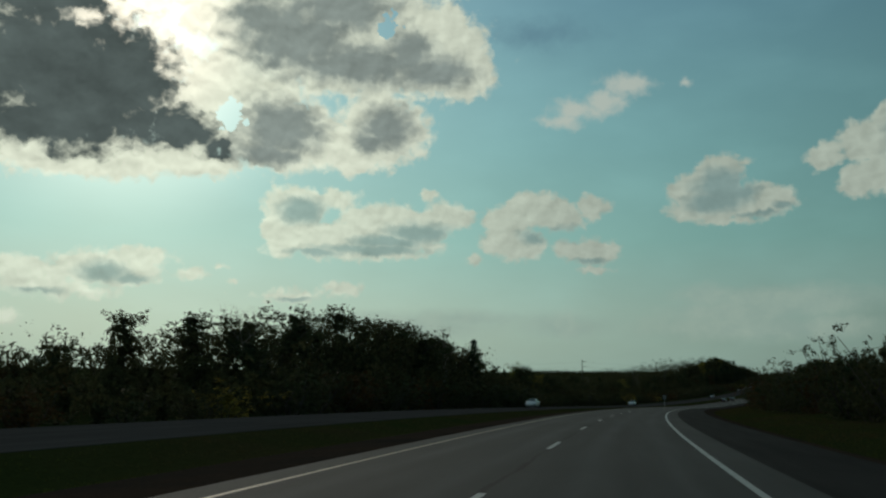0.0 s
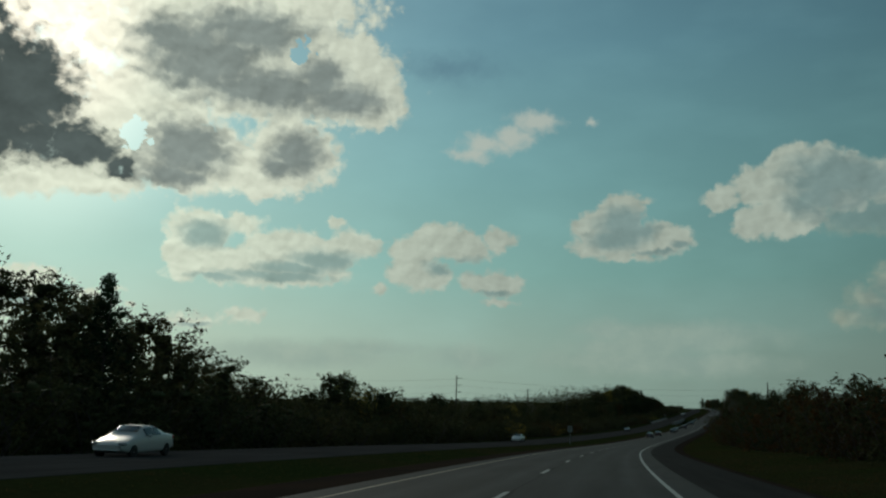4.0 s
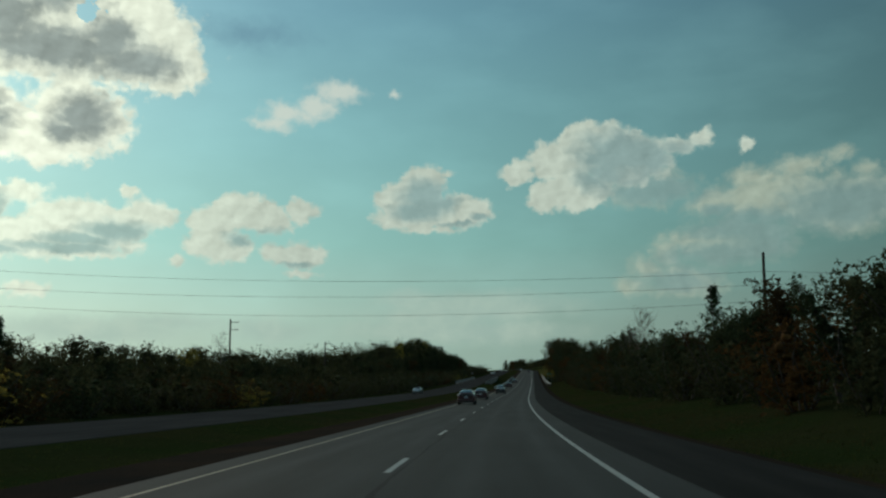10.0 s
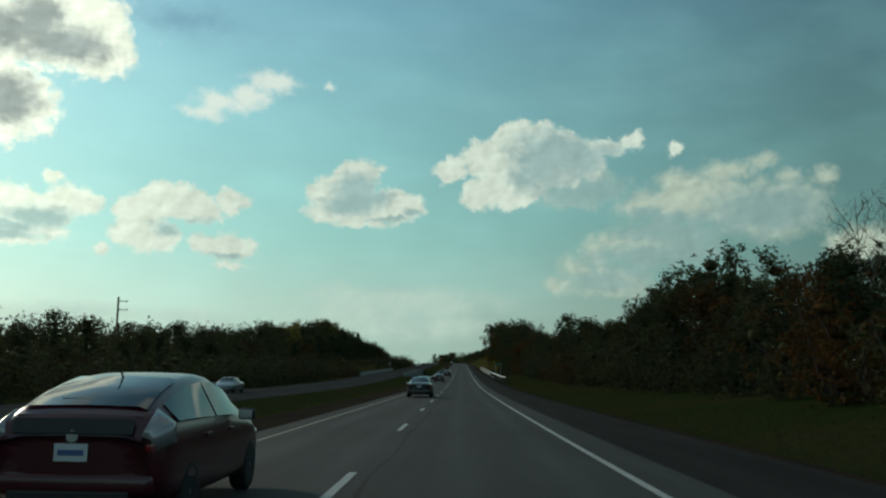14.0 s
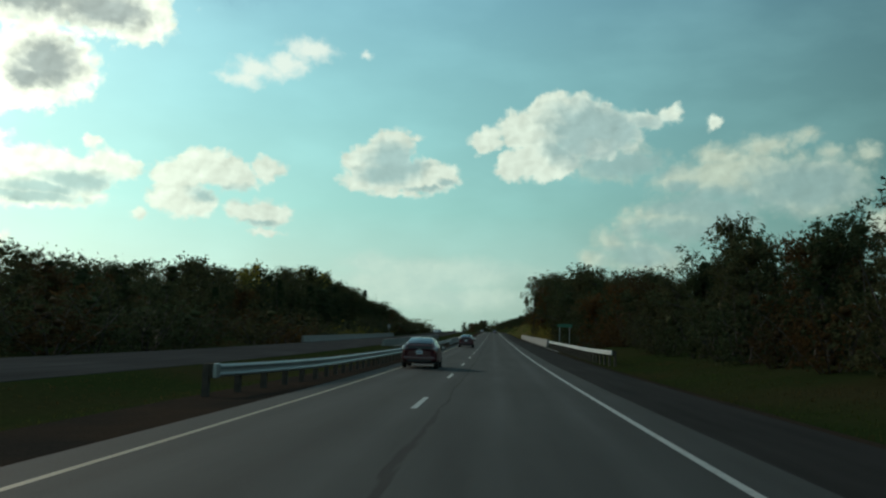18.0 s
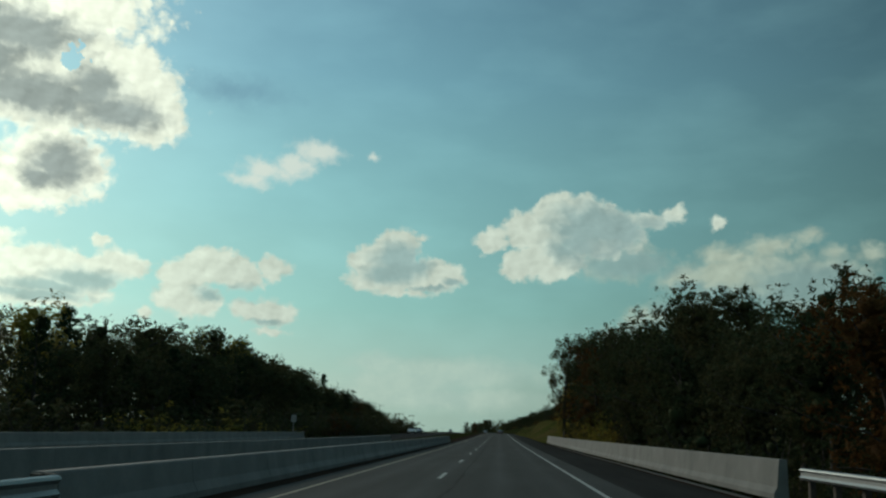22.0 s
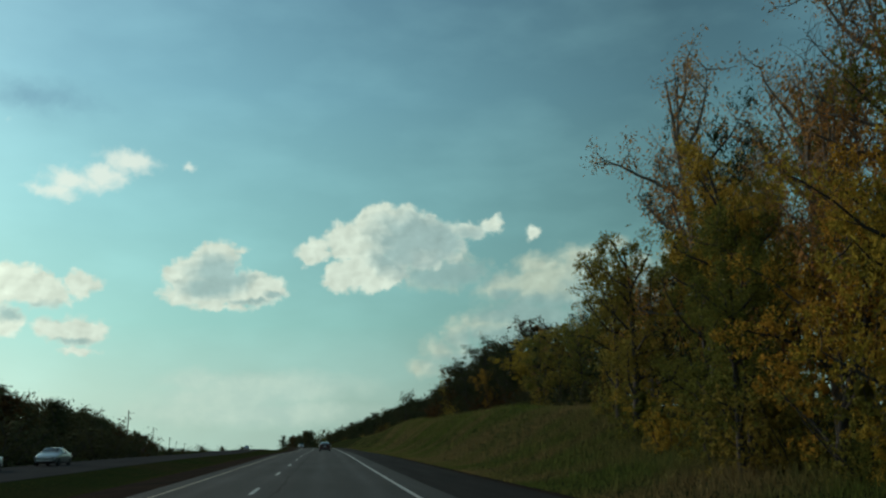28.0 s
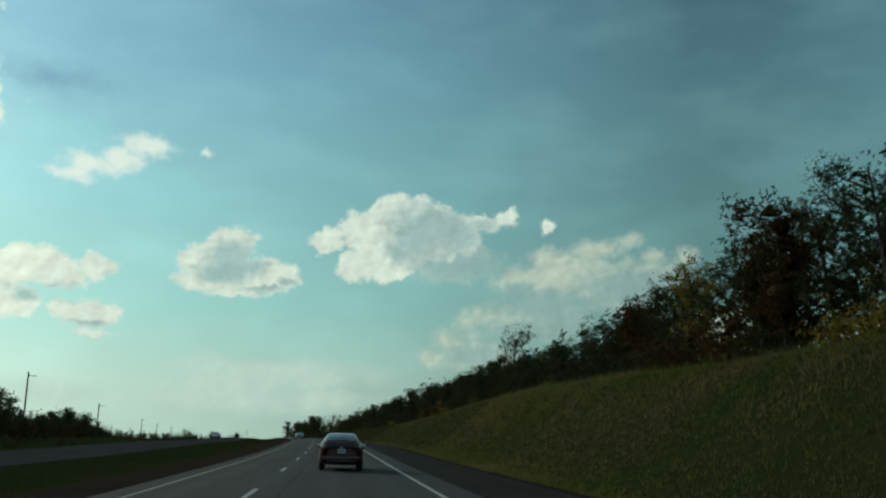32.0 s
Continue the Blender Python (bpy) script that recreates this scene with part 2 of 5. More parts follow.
soft = wmath("MULTIPLY_ADD", lumps, .9, wmath("ADD", puffs(warped, BAND + BAND_NEAR), -.1))
ray_shade = wstep(wmath("MULTIPLY_ADD", fleece, 1.2, wmath("ADD", puffs(warped, SHADOW_RAYS), -.6)), -.5, 1.4)
# the rest of the sky: scattered cumulus beyond the view
beyond = wmath("MAXIMUM", wstep(wmath("ABSOLUTE", wmath("ADD", az, 8.0)), 46, 60), wstep(el, 30, 38))
rest = wmath("MULTIPLY", wstep(noise_at(flat, .08, 5.0, seed=3.1), .5, .6), beyond)

# clear sky: blue-green overhead, pale at the horizon, bright round the sun
up_ramp = node(wt, "ShaderNodeValToRGB", {0: wmath("DIVIDE", el, 40.0)})
STOPS = [(0.0, (.385, .56, .475)), (.09, (.37, .585, .505)), (.2, (.265, .56, .51)), (.34, (.215, .49, .495)), (.55, (.158, .375, .45)), (.75, (.11, .26, .35)), (1.0, (.06, .16, .23))]
ramp = up_ramp.color_ramp
while len(ramp.elements) < len(STOPS):
    ramp.elements.new(.5)
for e, (at, c) in zip(ramp.elements, STOPS):
    e.position, e.color = at, (*c, 1)
haze = wmix(.06, up_ramp.outputs[0], wmix(.9, sky.outputs[0], (0, 0, 0)))
away = node(wt, "ShaderNodeMapRange", {"Value": from_sun, "From Min": 24.0, "From Max": 66.0, "To Min": 1.14, "To Max": .4}).outputs[0]
behind = node(wt, "ShaderNodeMapRange", {"Value": from_sun, "From Min": 70.0, "From Max": 120.0, "To Min": 0.0, "To Max": .5}).outputs[0]
haze = wvec("SCALE", haze)
wt.links.new(wmath("ADD", away, behind), haze.node.inputs[3])
glow = wmath("POWER", wmath("SUBTRACT", 1.0, wmath("DIVIDE", wmath("MINIMUM", from_sun, 30.0), 30.0)), 2.0)
veil = noise_at(flat, .14, 4.0, .5, (1, 2.4, 1), 5.0)
clear = node(wt, "ShaderNodeMix")
clear.data_type, clear.blend_type = "RGBA", "ADD"
wt.links.new(wmath("ADD", wmath("MULTIPLY", glow, .75), wmath("MULTIPLY_ADD", veil, .24, -.1)), clear.inputs[0])
wt.links.new(haze, clear.inputs[6])
clear.inputs[7].default_value = (.32, .6, .58, 1)
blaze = wmath("POWER", wmath("SUBTRACT", 1.0, wmath("DIVIDE", wmath("MINIMUM", from_sun, 14.0), 14.0)), 1.6)
dazzle = node(wt, "ShaderNodeMix")
dazzle.data_type, dazzle.blend_type = "RGBA", "ADD"
wt.links.new(blaze, dazzle.inputs[0])
wt.links.new(clear.outputs[2], dazzle.inputs[6])
dazzle.inputs[7].default_value = (1.7, 1.6, 1.3, 1)
clear_sky = dazzle.outputs[2]

# cloud light: thin edges and lumps that look to the sun shine, thick parts are grey
near_sun = wmath("SUBTRACT", 1.0, wstep(from_sun, 7, 34))
very_near = wmath("SUBTRACT", 1.0, wstep(from_sun, 1.0, 9))


def scaled(colour, by):
    v = wvec("SCALE", colour)
    wt.links.new(by, v.node.inputs[3])
    return v


def cloud_colour(depth, grey, bright_far, bright_near, shade_far, shade_near, rim_wide, rim_light):
    """The light on a cloud: bright where thin or turned to the sun, grey inside."""
    bright = wmix(very_near, wmix(near_sun, bright_far, bright_near), (1.9, 1.8, 1.45))
    bright = scaled(bright, wmath("MULTIPLY_ADD", relief, .17, wmath("MULTIPLY_ADD", fleece, .28, .82)))
    shade = scaled(wmix(near_sun, shade_far, shade_near), wmath("MULTIPLY_ADD", relief, .16, wmath("MULTIPLY_ADD", lumps, .6, .72)))
    rim = wmath("SUBTRACT", 1.0, wstep(depth, .02, rim_wide))
    return wmix(wmath("MULTIPLY", grey, wmath("MULTIPLY_ADD", rim, -rim_light, 1.0)), bright, shade)


clear_sky = wmix(wmath("MULTIPLY", ray_shade, .6), clear_sky, (.13, .26, .35))
soft_look = wmix(wstep(wmath("MULTIPLY_ADD", relief, .1, lumps), .3, .75), (.37, .5, .44), (.48, .6, .505))
layer = wmix(wmath("MULTIPLY", wstep(soft, -.35, .8), .6), clear_sky, soft_look)
look_m = cloud_colour(pale_calm, pale_grey, (.43, .505, .4), (.65, .72, .575), (.255, .355, .33), (.34, .44, .4), .5, .35)
layer = wmix(wmath("MULTIPLY", wstep(pale, -.2, .8), wmath("MULTIPLY_ADD", pale_grey, -.25, .82)), layer, look_m)
layer = wmix(wmath("MULTIPLY", wstep(wisp, -.3, .75), .9), layer, wmix(near_sun, (.62, .7, .62), (.85, .9, .76)))
layer = wmix(wmath("MULTIPLY", rest, .8), layer, (.34, .36, .32))
look_h = cloud_colour(heap_calm, heap_grey, (.55, .645, .545), (1.12, 1.24, .98), (.29, .4, .375), (.45, .61, .535), .45, .8)
layer = wmix(wmath("MULTIPLY", wstep(heap, -.1, .38), wmath("MULTIPLY_ADD", heap_grey, -.18, 1.0)), layer, look_h)
look_d = cloud_colour(deck_calm, deck_grey, (.6, .68, .575), (1.12, 1.2, .96), (.29, .355, .335), (.33, .395, .36), .45, .95)
look_d = wmix(bank_grey, look_d, scaled((.115, .15, .142), wmath("MULTIPLY_ADD", relief, .1, wmath("MULTIPLY_ADD", lumps, 1.2, .4))))
layer = wmix(wstep(deck, -.15, .45), layer, look_d)
ground_side = wstep(el, -1.5, -.2)
layer = wmix(ground_side, (.05, .055, .045), layer)
back = node(wt, "ShaderNodeBackground", {"Color": layer, "Strength": 1.0})
wt.links.new(back.outputs[0], node(wt, "ShaderNodeOutputWorld").inputs[0])

sun = new("sun", bpy.data.lights.new("sun", "SUN"))
sun.data.energy, sun.data.angle, sun.data.color = 1.15, radians(10), (1, .9, .74)
a, e = radians(SUN_RIGHT), radians(SUN_UP)
sun.matrix_world = look((0, 0, 0), (-math.sin(a) * math.cos(e), -math.cos(a) * math.cos(e), -math.sin(e)))

# ---- materials ----


def material(name, base, rough=.7, metal=0.0, spread=.25, scale=3.0, bump=.3, fine=40.0, spec=.5, second=None, patch=.5, random_tint=0.0, space="Object"):
    """A surface of two colours mixed by coarse patches, with fine grain in colour and relief."""
    m = bpy.data.materials.new(name)
    m.use_nodes = True
    tree = m.node_tree
    b = tree.nodes["Principled BSDF"]
    coord = node(tree, "ShaderNodeTexCoord").outputs[space]
    coarse = node(tree, "ShaderNodeTexNoise", {"Vector": coord, "Scale": scale, "Detail": 5.0, "Roughness": .6})
    grain = node(tree, "ShaderNodeTexNoise", {"Vector": coord, "Scale": fine, "Detail": 3.0, "Roughness": .65})
    mix = node(tree, "ShaderNodeMix")
    mix.data_type = "RGBA"
    edge = node(tree, "ShaderNodeMapRange", {"Value": coarse.outputs[0], "From Min": patch - .16, "From Max": patch + .16})
    tree.links.new(edge.outputs[0], mix.inputs[0])
    mix.inputs[6].default_value = (*base, 1)
    mix.inputs[7].default_value = (*(second or [c * (1 - spread) for c in base]), 1)
    value = node(tree, "ShaderNodeMapRange", {"Value": grain.outputs[0], "From Min": .25, "From Max": .75, "To Min": 1 - spread, "To Max": 1 + spread})
    last = value.outputs[0]
    if random_tint:
        info = node(tree, "ShaderNodeObjectInfo")
        vary = node(tree, "ShaderNodeMapRange", {"Value": info.outputs["Random"], "To Min": 1 - random_tint, "To Max": 1 + random_tint})
        times = node(tree, "ShaderNodeMath", {0: last, 1: vary.outputs[0]})
        times.operation = "MULTIPLY"
        last = times.outputs[0]
    scaled = node(tree, "ShaderNodeVectorMath", {0: mix.outputs[2], 3: last})
    scaled.operation = "SCALE"
    tree.links.new(scaled.outputs[0], b.inputs["Base Color"])
    b.inputs["Roughness"].default_value, b.inputs["Metallic"].default_value = rough, metal
    b.inputs["Specular IOR Level"].default_value = spec
    if bump:
        relief_node = node(tree, "ShaderNodeBump", {"Height": grain.outputs[0], "Strength": bump, "Distance": .02})
        tree.links.new(relief_node.outputs[0], b.inputs["Normal"])
    return m


def leaf_material(name, base, second, spread=.45, through=.3, patch=.7):
    """Leaves: a colour of their own each, some light passing through."""
    m = bpy.data.materials.new(name)
    m.use_nodes = True
    tree = m.node_tree
    b = tree.nodes["Principled BSDF"]
    island = node(tree, "ShaderNodeNewGeometry").outputs["Random Per Island"]
    info = node(tree, "ShaderNodeObjectInfo").outputs["Random"]
    coord = node(tree, "ShaderNodeTexCoord").outputs["Object"]
    coarse = node(tree, "ShaderNodeTexNoise", {"Vector": coord, "Scale": patch, "Detail": 3.0})
    total = node(tree, "ShaderNodeMath", {0: coarse.outputs[0], 1: info})
    where = node(tree, "ShaderNodeMapRange", {"Value": total.outputs[0], "From Min": .65, "From Max": 1.35})
    if patch < .5:
        where = node(tree, "ShaderNodeMapRange", {"Value": coarse.outputs[0], "From Min": .4, "From Max": .62})
    mix = node(tree, "ShaderNodeMix")
    mix.data_type = "RGBA"
    tree.links.new(where.outputs[0], mix.inputs[0])
    mix.inputs[6].default_value, mix.inputs[7].default_value = (*base, 1), (*second, 1)
    value = node(tree, "ShaderNodeMapRange", {"Value": island, "To Min": 1 - spread, "To Max": 1 + spread})
    scaled = node(tree, "ShaderNodeVectorMath", {0: mix.outputs[2], 3: value.outputs[0]})
    scaled.operation = "SCALE"
    tree.links.new(scaled.outputs[0], b.inputs["Base Color"])
    b.inputs["Roughness"].default_value = .8
    b.inputs["Specular IOR Level"].default_value = .03
    glow_through = node(tree, "ShaderNodeBsdfTranslucent", {"Color": scaled.outputs[0]})
    both = node(tree, "ShaderNodeMixShader", {0: through, 1: b.outputs[0], 2: glow_through.outputs[0]})
    tree.links.new(both.outputs[0], tree.nodes["Material Output"].inputs[0])
    return m


def pavement_material(name, base, track, seams, gloss=.1):
    """Worn paving: UV holds metres across and along. Wheel tracks polished, tar seams, patches."""
    m = bpy.data.materials.new(name)
    m.use_nodes = True
    tree = m.node_tree
    b = tree.nodes["Principled BSDF"]
    uv = node(tree, "ShaderNodeTexCoord").outputs["UV"]
    parts = node(tree, "ShaderNodeSeparateXYZ", {0: uv})

    def calc(op, x, y=0.0, z=0.0):
        n = node(tree, "ShaderNodeMath", {0: x, 1: y, 2: z})
        n.operation = op
        return n.outputs[0]
    stretched = node(tree, "ShaderNodeVectorMath", {0: uv, 1: (1, .06, 1)})
    stretched.operation = "MULTIPLY"
    long_noise = node(tree, "ShaderNodeTexNoise", {"Vector": stretched.outputs[0], "Scale": 1.6, "Detail": 4.0}).outputs[0]
    patch_noise = node(tree, "ShaderNodeTexNoise", {"Vector": uv, "Scale": .12, "Detail": 4.0}).outputs[0]
    grain = node(tree, "ShaderNodeTexNoise", {"Vector": uv, "Scale": 60.0, "Detail": 3.0}).outputs[0]
    lane = calc("ABSOLUTE", calc("SUBTRACT", calc("ABSOLUTE", parts.outputs[0]), 1.83))
    wheel = calc("SUBTRACT", 1.0, calc("MULTIPLY", calc("ABSOLUTE", calc("SUBTRACT", lane, .85)), 2.2))
    wheel = calc("MULTIPLY", calc("MAXIMUM", wheel, 0.0), track)
    value = calc("ADD", calc("MULTIPLY_ADD", long_noise, .7, .45), wheel)
    value = calc("MULTIPLY", value, calc("MULTIPLY_ADD", patch_noise, .6, .7))
    value = calc("MULTIPLY", value, calc("MULTIPLY_ADD", grain, .6, .7))
    if seams:
        wander = node(tree, "ShaderNodeTexNoise", {"Vector": stretched.outputs[0], "Scale": 3.0, "Detail": 3.0}).outputs[0]
        line = calc("ABSOLUTE", calc("ADD", calc("MULTIPLY_ADD", wander, .5, -.25), calc("ADD", parts.outputs[0], .28)))
        dark = node(tree, "ShaderNodeMapRange", {"Value": line, "From Min": .02, "From Max": .05, "To Min": .45, "To Max": 1.0}).outputs[0]
        cross = calc("ABSOLUTE", calc("SUBTRACT", calc("FRACT", calc("MULTIPLY_ADD", wander, .03, calc("DIVIDE", parts.outputs[1], 21.6))), .5))
        dark2 = node(tree, "ShaderNodeMapRange", {"Value": cross, "From Min": .001, "From Max": .003, "To Min": .6, "To Max": 1.0}).outputs[0]
        value = calc("MULTIPLY", value, calc("MULTIPLY", dark, dark2))
    rgb = node(tree, "ShaderNodeVectorMath", {0: base, 3: value})
    rgb.operation = "SCALE"
    tree.links.new(rgb.outputs[0], b.inputs["Base Color"])
    b.inputs["Roughness"].default_value = .85
    b.inputs["Specular IOR Level"].default_value = gloss
    bump_node = node(tree, "ShaderNodeBump", {"Height": grain, "Strength": .4, "Distance": .01})
    tree.links.new(bump_node.outputs[0], b.inputs["Normal"])
    return m


def paint_material(name, base, rough=.3, coat=.6, metal=.2):
    m = material(name, base, rough, metal, .06, 1.2, 0)
    b = m.node_tree.nodes["Principled BSDF"]
    b.inputs["Coat Weight"].default_value, b.inputs["Coat Roughness"].default_value = coat, .06
    return m


M_LANES = pavement_material("lane_asphalt", (.046, .05, .048), .28, True)
M_SHOULDER = pavement_material("shoulder_asphalt", (.034, .033, .031), 0, False, .01)
M_FAR_LANES = pavement_material("far_lane_asphalt", (.06, .06, .059), .15, False, 0)
M_GRAVEL = material("gravel", (.026, .023, .02), .95, spread=.5, scale=.3, fine=26, bump=.8, spec=0, second=(.042, .03, .022))
M_GROUND = material("meadow_ground", (.0185, .028, .0095), .95, spread=.3, scale=.09, fine=5, bump=.6, spec=0, second=(.032, .0285, .014), patch=.54)
M_GRASS = leaf_material("grass_blades", (.085, .11, .028), (.16, .125, .055), .12, .55, .12)
# grass again, with cloud shade put into a darker colour, for verge and median
M_GRASS_SHADED = leaf_material("shaded_grass", (.034, .05, .014), (.05, .042, .018), .12, .5, .12)
M_WHITE = material("white_road_paint", (.34, .35, .33), .6, spread=.25, scale=4, fine=50, bump=.2, second=(.24, .25, .23))
M_YELLOW = material("yellow_road_paint", (.19, .155, .09), .6, spread=.25, scale=4, fine=50, bump=.2, second=(.2, .17, .1))
M_STEEL = material("galvanised_steel", (.27, .29, .29), .45, .7, .2, 2.0, .1, 30, second=(.3, .32, .32))
M_POST = material("weathered_timber_post", (.06, .048, .036), .9, spread=.4, scale=5, fine=60, bump=.6)
M_CONCRETE = material("concrete", (.165, .172, .162), .85, spread=.14, scale=.8, fine=30, bump=.35, second=(.11, .117, .11))
M_BARK = material("bark", (.055, .045, .036), .95, spread=.4, scale=2.5, fine=24, bump=1.0, second=(.03, .026, .022))
M_PALE_BARK = material("pale_bark", (.16, .14, .115), .9, spread=.4, scale=2.5, fine=24, bump=.8, second=(.09, .08, .065))
M_LEAF_DARK = leaf_material("dark_green_leaves", (.038, .05, .024), (.06, .06, .028))
M_LEAF_OLIVE = leaf_material("olive_leaves", (.14, .145, .034), (.24, .185, .042), through=.5)
M_LEAF_GOLD = leaf_material("golden_leaves", (.34, .25, .04), (.42, .24, .04), through=.5)
M_LEAF_RUST = leaf_material("rust_leaves", (.31, .165, .06), (.4, .2, .05), through=.5)
M_LEAF_BROWN = leaf_material("brown_leaves", (.05, .034, .016), (.085, .045, .016), through=.35)
M_NEEDLE = leaf_material("conifer_needles", (.014, .03, .014), (.022, .035, .014), .3, .1)
M_POLE = material("creosoted_pole", (.06, .048, .038), .9, spread=.3, scale=2, fine=40, bump=.5)
M_CABLE = material("aluminium_cable", (.09, .09, .09), .5, .5, .1, 2, 0)
M_SIGN_WHITE = material("white_sign_sheet", (.2, .2, .195), .5, spread=.08, scale=3, bump=0)
M_SIGN_GREEN = material("green_sign_sheet", (.02, .12, .07), .5, spread=.1, scale=3, bump=0)
M_SIGN_DARK = material("dark_sign_ink", (.05, .03, .03), .6, spread=.1, scale=3, bump=0)
M_RUBBER = material("rubber", (.012, .012, .012), .85, spread=.3, scale=8, bump=.3)
M_RIM = material("alloy_rim", (.45, .45, .46), .35, .9, .1, 5, 0)
M_RED_PAINT = paint_material("dark_red_paint", (.05, .0025, .008), .3, .3, 0)
M_BLACK_PAINT = paint_material("black_cherry_paint", (.02, .012, .014))
M_SILVER_PAINT = paint_material("silver_paint", (.2, .21, .215), .32, .6, .7)
M_WHITE_PAINT = paint_material("white_paint", (.4, .4, .39), .35, .5, 0)
M_TRIM = material("black_trim", (.015, .015, .016), .6, spread=.2, scale=9, bump=.1)
M_PLATE = material("licence_plate", (.5, .52, .54), .5, spread=.06, scale=6, bump=0)
M_INK = material("plate_ink", (.06, .1, .25), .5, spread=.06, scale=6, bump=0)
M_LAMP_RED = material("red_lamp_lens", (.22, .012, .012), .15, spread=.1, scale=9, bump=0)
M_LAMP_CLEAR = material("clear_lamp_lens", (.3, .3, .31), .12, .4, .1, 9, 0)
M_GLASS = material("tinted_car_glass", (.02, .026, .026), .06, spread=.05, scale=2, bump=0, spec=.8)

# ---- building helpers ----


def mesh_object(name, verts, faces, mat, parent=None, label="", smooth_shade=False, uvs=None):
    me = bpy.data.meshes.new(name)
    me.from_pydata([tuple(v) for v in verts], [], faces)
    if uvs is not None:
        layer_uv = me.uv_layers.new(name="UVMap")
        idx = np.empty(len(me.loops), dtype=np.int32)
        me.loops.foreach_get("vertex_index", idx)
        layer_uv.data.foreach_set("uv", np.asarray(uvs, dtype=np.float32)[idx].ravel())
    if smooth_shade:
        me.polygons.foreach_set("use_smooth", [True] * len(me.polygons))
    me.materials.append(mat)
    me.update()
    ob = new(name, me)
    ob.parent = parent
    if label:
        tagged(ob, label)
    return ob


def part(name, bm, mat, parent, label="", smooth_shade=False):
    """Links a bmesh as one mesh object under a thing or a part."""
    bmesh.ops.recalc_face_normals(bm, faces=bm.faces)
    me = bpy.data.meshes.new(name)
    bm.to_mesh(me)
    bm.free()
    if smooth_shade:
        me.polygons.foreach_set("use_smooth", [True] * len(me.polygons))
    me.materials.append(mat)
    ob = new(name, me)
    ob.parent = parent
    if label:
        tagged(ob, label)
    return ob


def box_bm(sx, sy, sz, at=(0, 0, 0), bevel=0.0, bm=None):
    bm = bm or bmesh.new()
    made = bmesh.ops.create_cube(bm, size=1.0, matrix=Matrix.Translation(at) @ Matrix.Diagonal((sx, sy, sz, 1)))
    if bevel:
        edges = {e for v in made["verts"] for e in v.link_edges}
        bmesh.ops.bevel(bm, geom=list(edges), offset=bevel, segments=2, affect="EDGES", profile=.6)
    return bm


def rod_bm(p, q, r1, r2=None, sides=8, bm=None):
    bm = bm or bmesh.new()
    p, q = Vector(p), Vector(q)
    turn = (q - p).to_track_quat("Z", "Y").to_matrix().to_4x4()
    bmesh.ops.create_cone(bm, cap_ends=True, segments=sides, radius1=r1, radius2=r1 if r2 is None else r2, depth=(q - p).length,
                          matrix=Matrix.Translation((p + q) / 2) @ turn)
    return bm


def lathe_bm(profile, sides=20, axis="X", bm=None):
    """Spins (along, radius) points round the axis."""
    bm = bm or bmesh.new()
    rings = []
    for along, r in profile:
        ring = []
        for k in range(sides):
            c, s_ = math.cos(2 * math.pi * k / sides) * r, math.sin(2 * math.pi * k / sides) * r
            ring.append(bm.verts.new((along, c, s_) if axis == "X" else (c, s_, along)))
        rings.append(ring)
    for r1, r2 in zip(rings, rings[1:]):
        for k in range(sides):
            bm.faces.new((r1[k], r1[(k + 1) % sides], r2[(k + 1) % sides], r2[k]))
    bm.faces.new(rings[0])
    bm.faces.new(rings[-1])
    return bm


def strip(name, s_from, s_to, step, across, mat, parent=None, thick=0.0):
    """A band along the road. across: (d, height) from left to right."""
    ss = np.arange(s_from, s_to + .01, step)
    verts, uvs, faces = [], [], []
    n = len(across)
    for s in ss:
        for d, up in across:
            verts.append(road(s, d, up))
            uvs.append((d, s))
    for i in range(len(ss) - 1):
        for j in range(n - 1):
            a = i * n + j
            faces.append((a, a + 1, a + n + 1, a + n))
    if thick:
        base = len(verts)
        for s in ss:
            for d, up in (across[0], across[-1]):
                verts.append(road(s, d, up - thick))
                uvs.append((d, s))
        for i in range(len(ss) - 1):
            a, b = i * n, base + 2 * i
            faces.append((a, a + n, b + 2, b))
            faces.append((a + n - 1, b + 1, b + 3, a + 2 * n - 1))
            faces.append((b, b + 2, b + 3, b + 1))
    return mesh_object(name, verts, faces, mat, parent, uvs=uvs)


# ---- ground ----
BANK = ([-400, 60, 300, 640, 700, 780, 830, 850, 880, 920, 960, 1000, 1100, 1300, 1600], [.2, .5, 1.2, 1, .5, .6, 1.5, 3.5, 4.6, 4.9, 5.7, 5.8, 4, 1.8, 1])
GULLY = (642, 738)


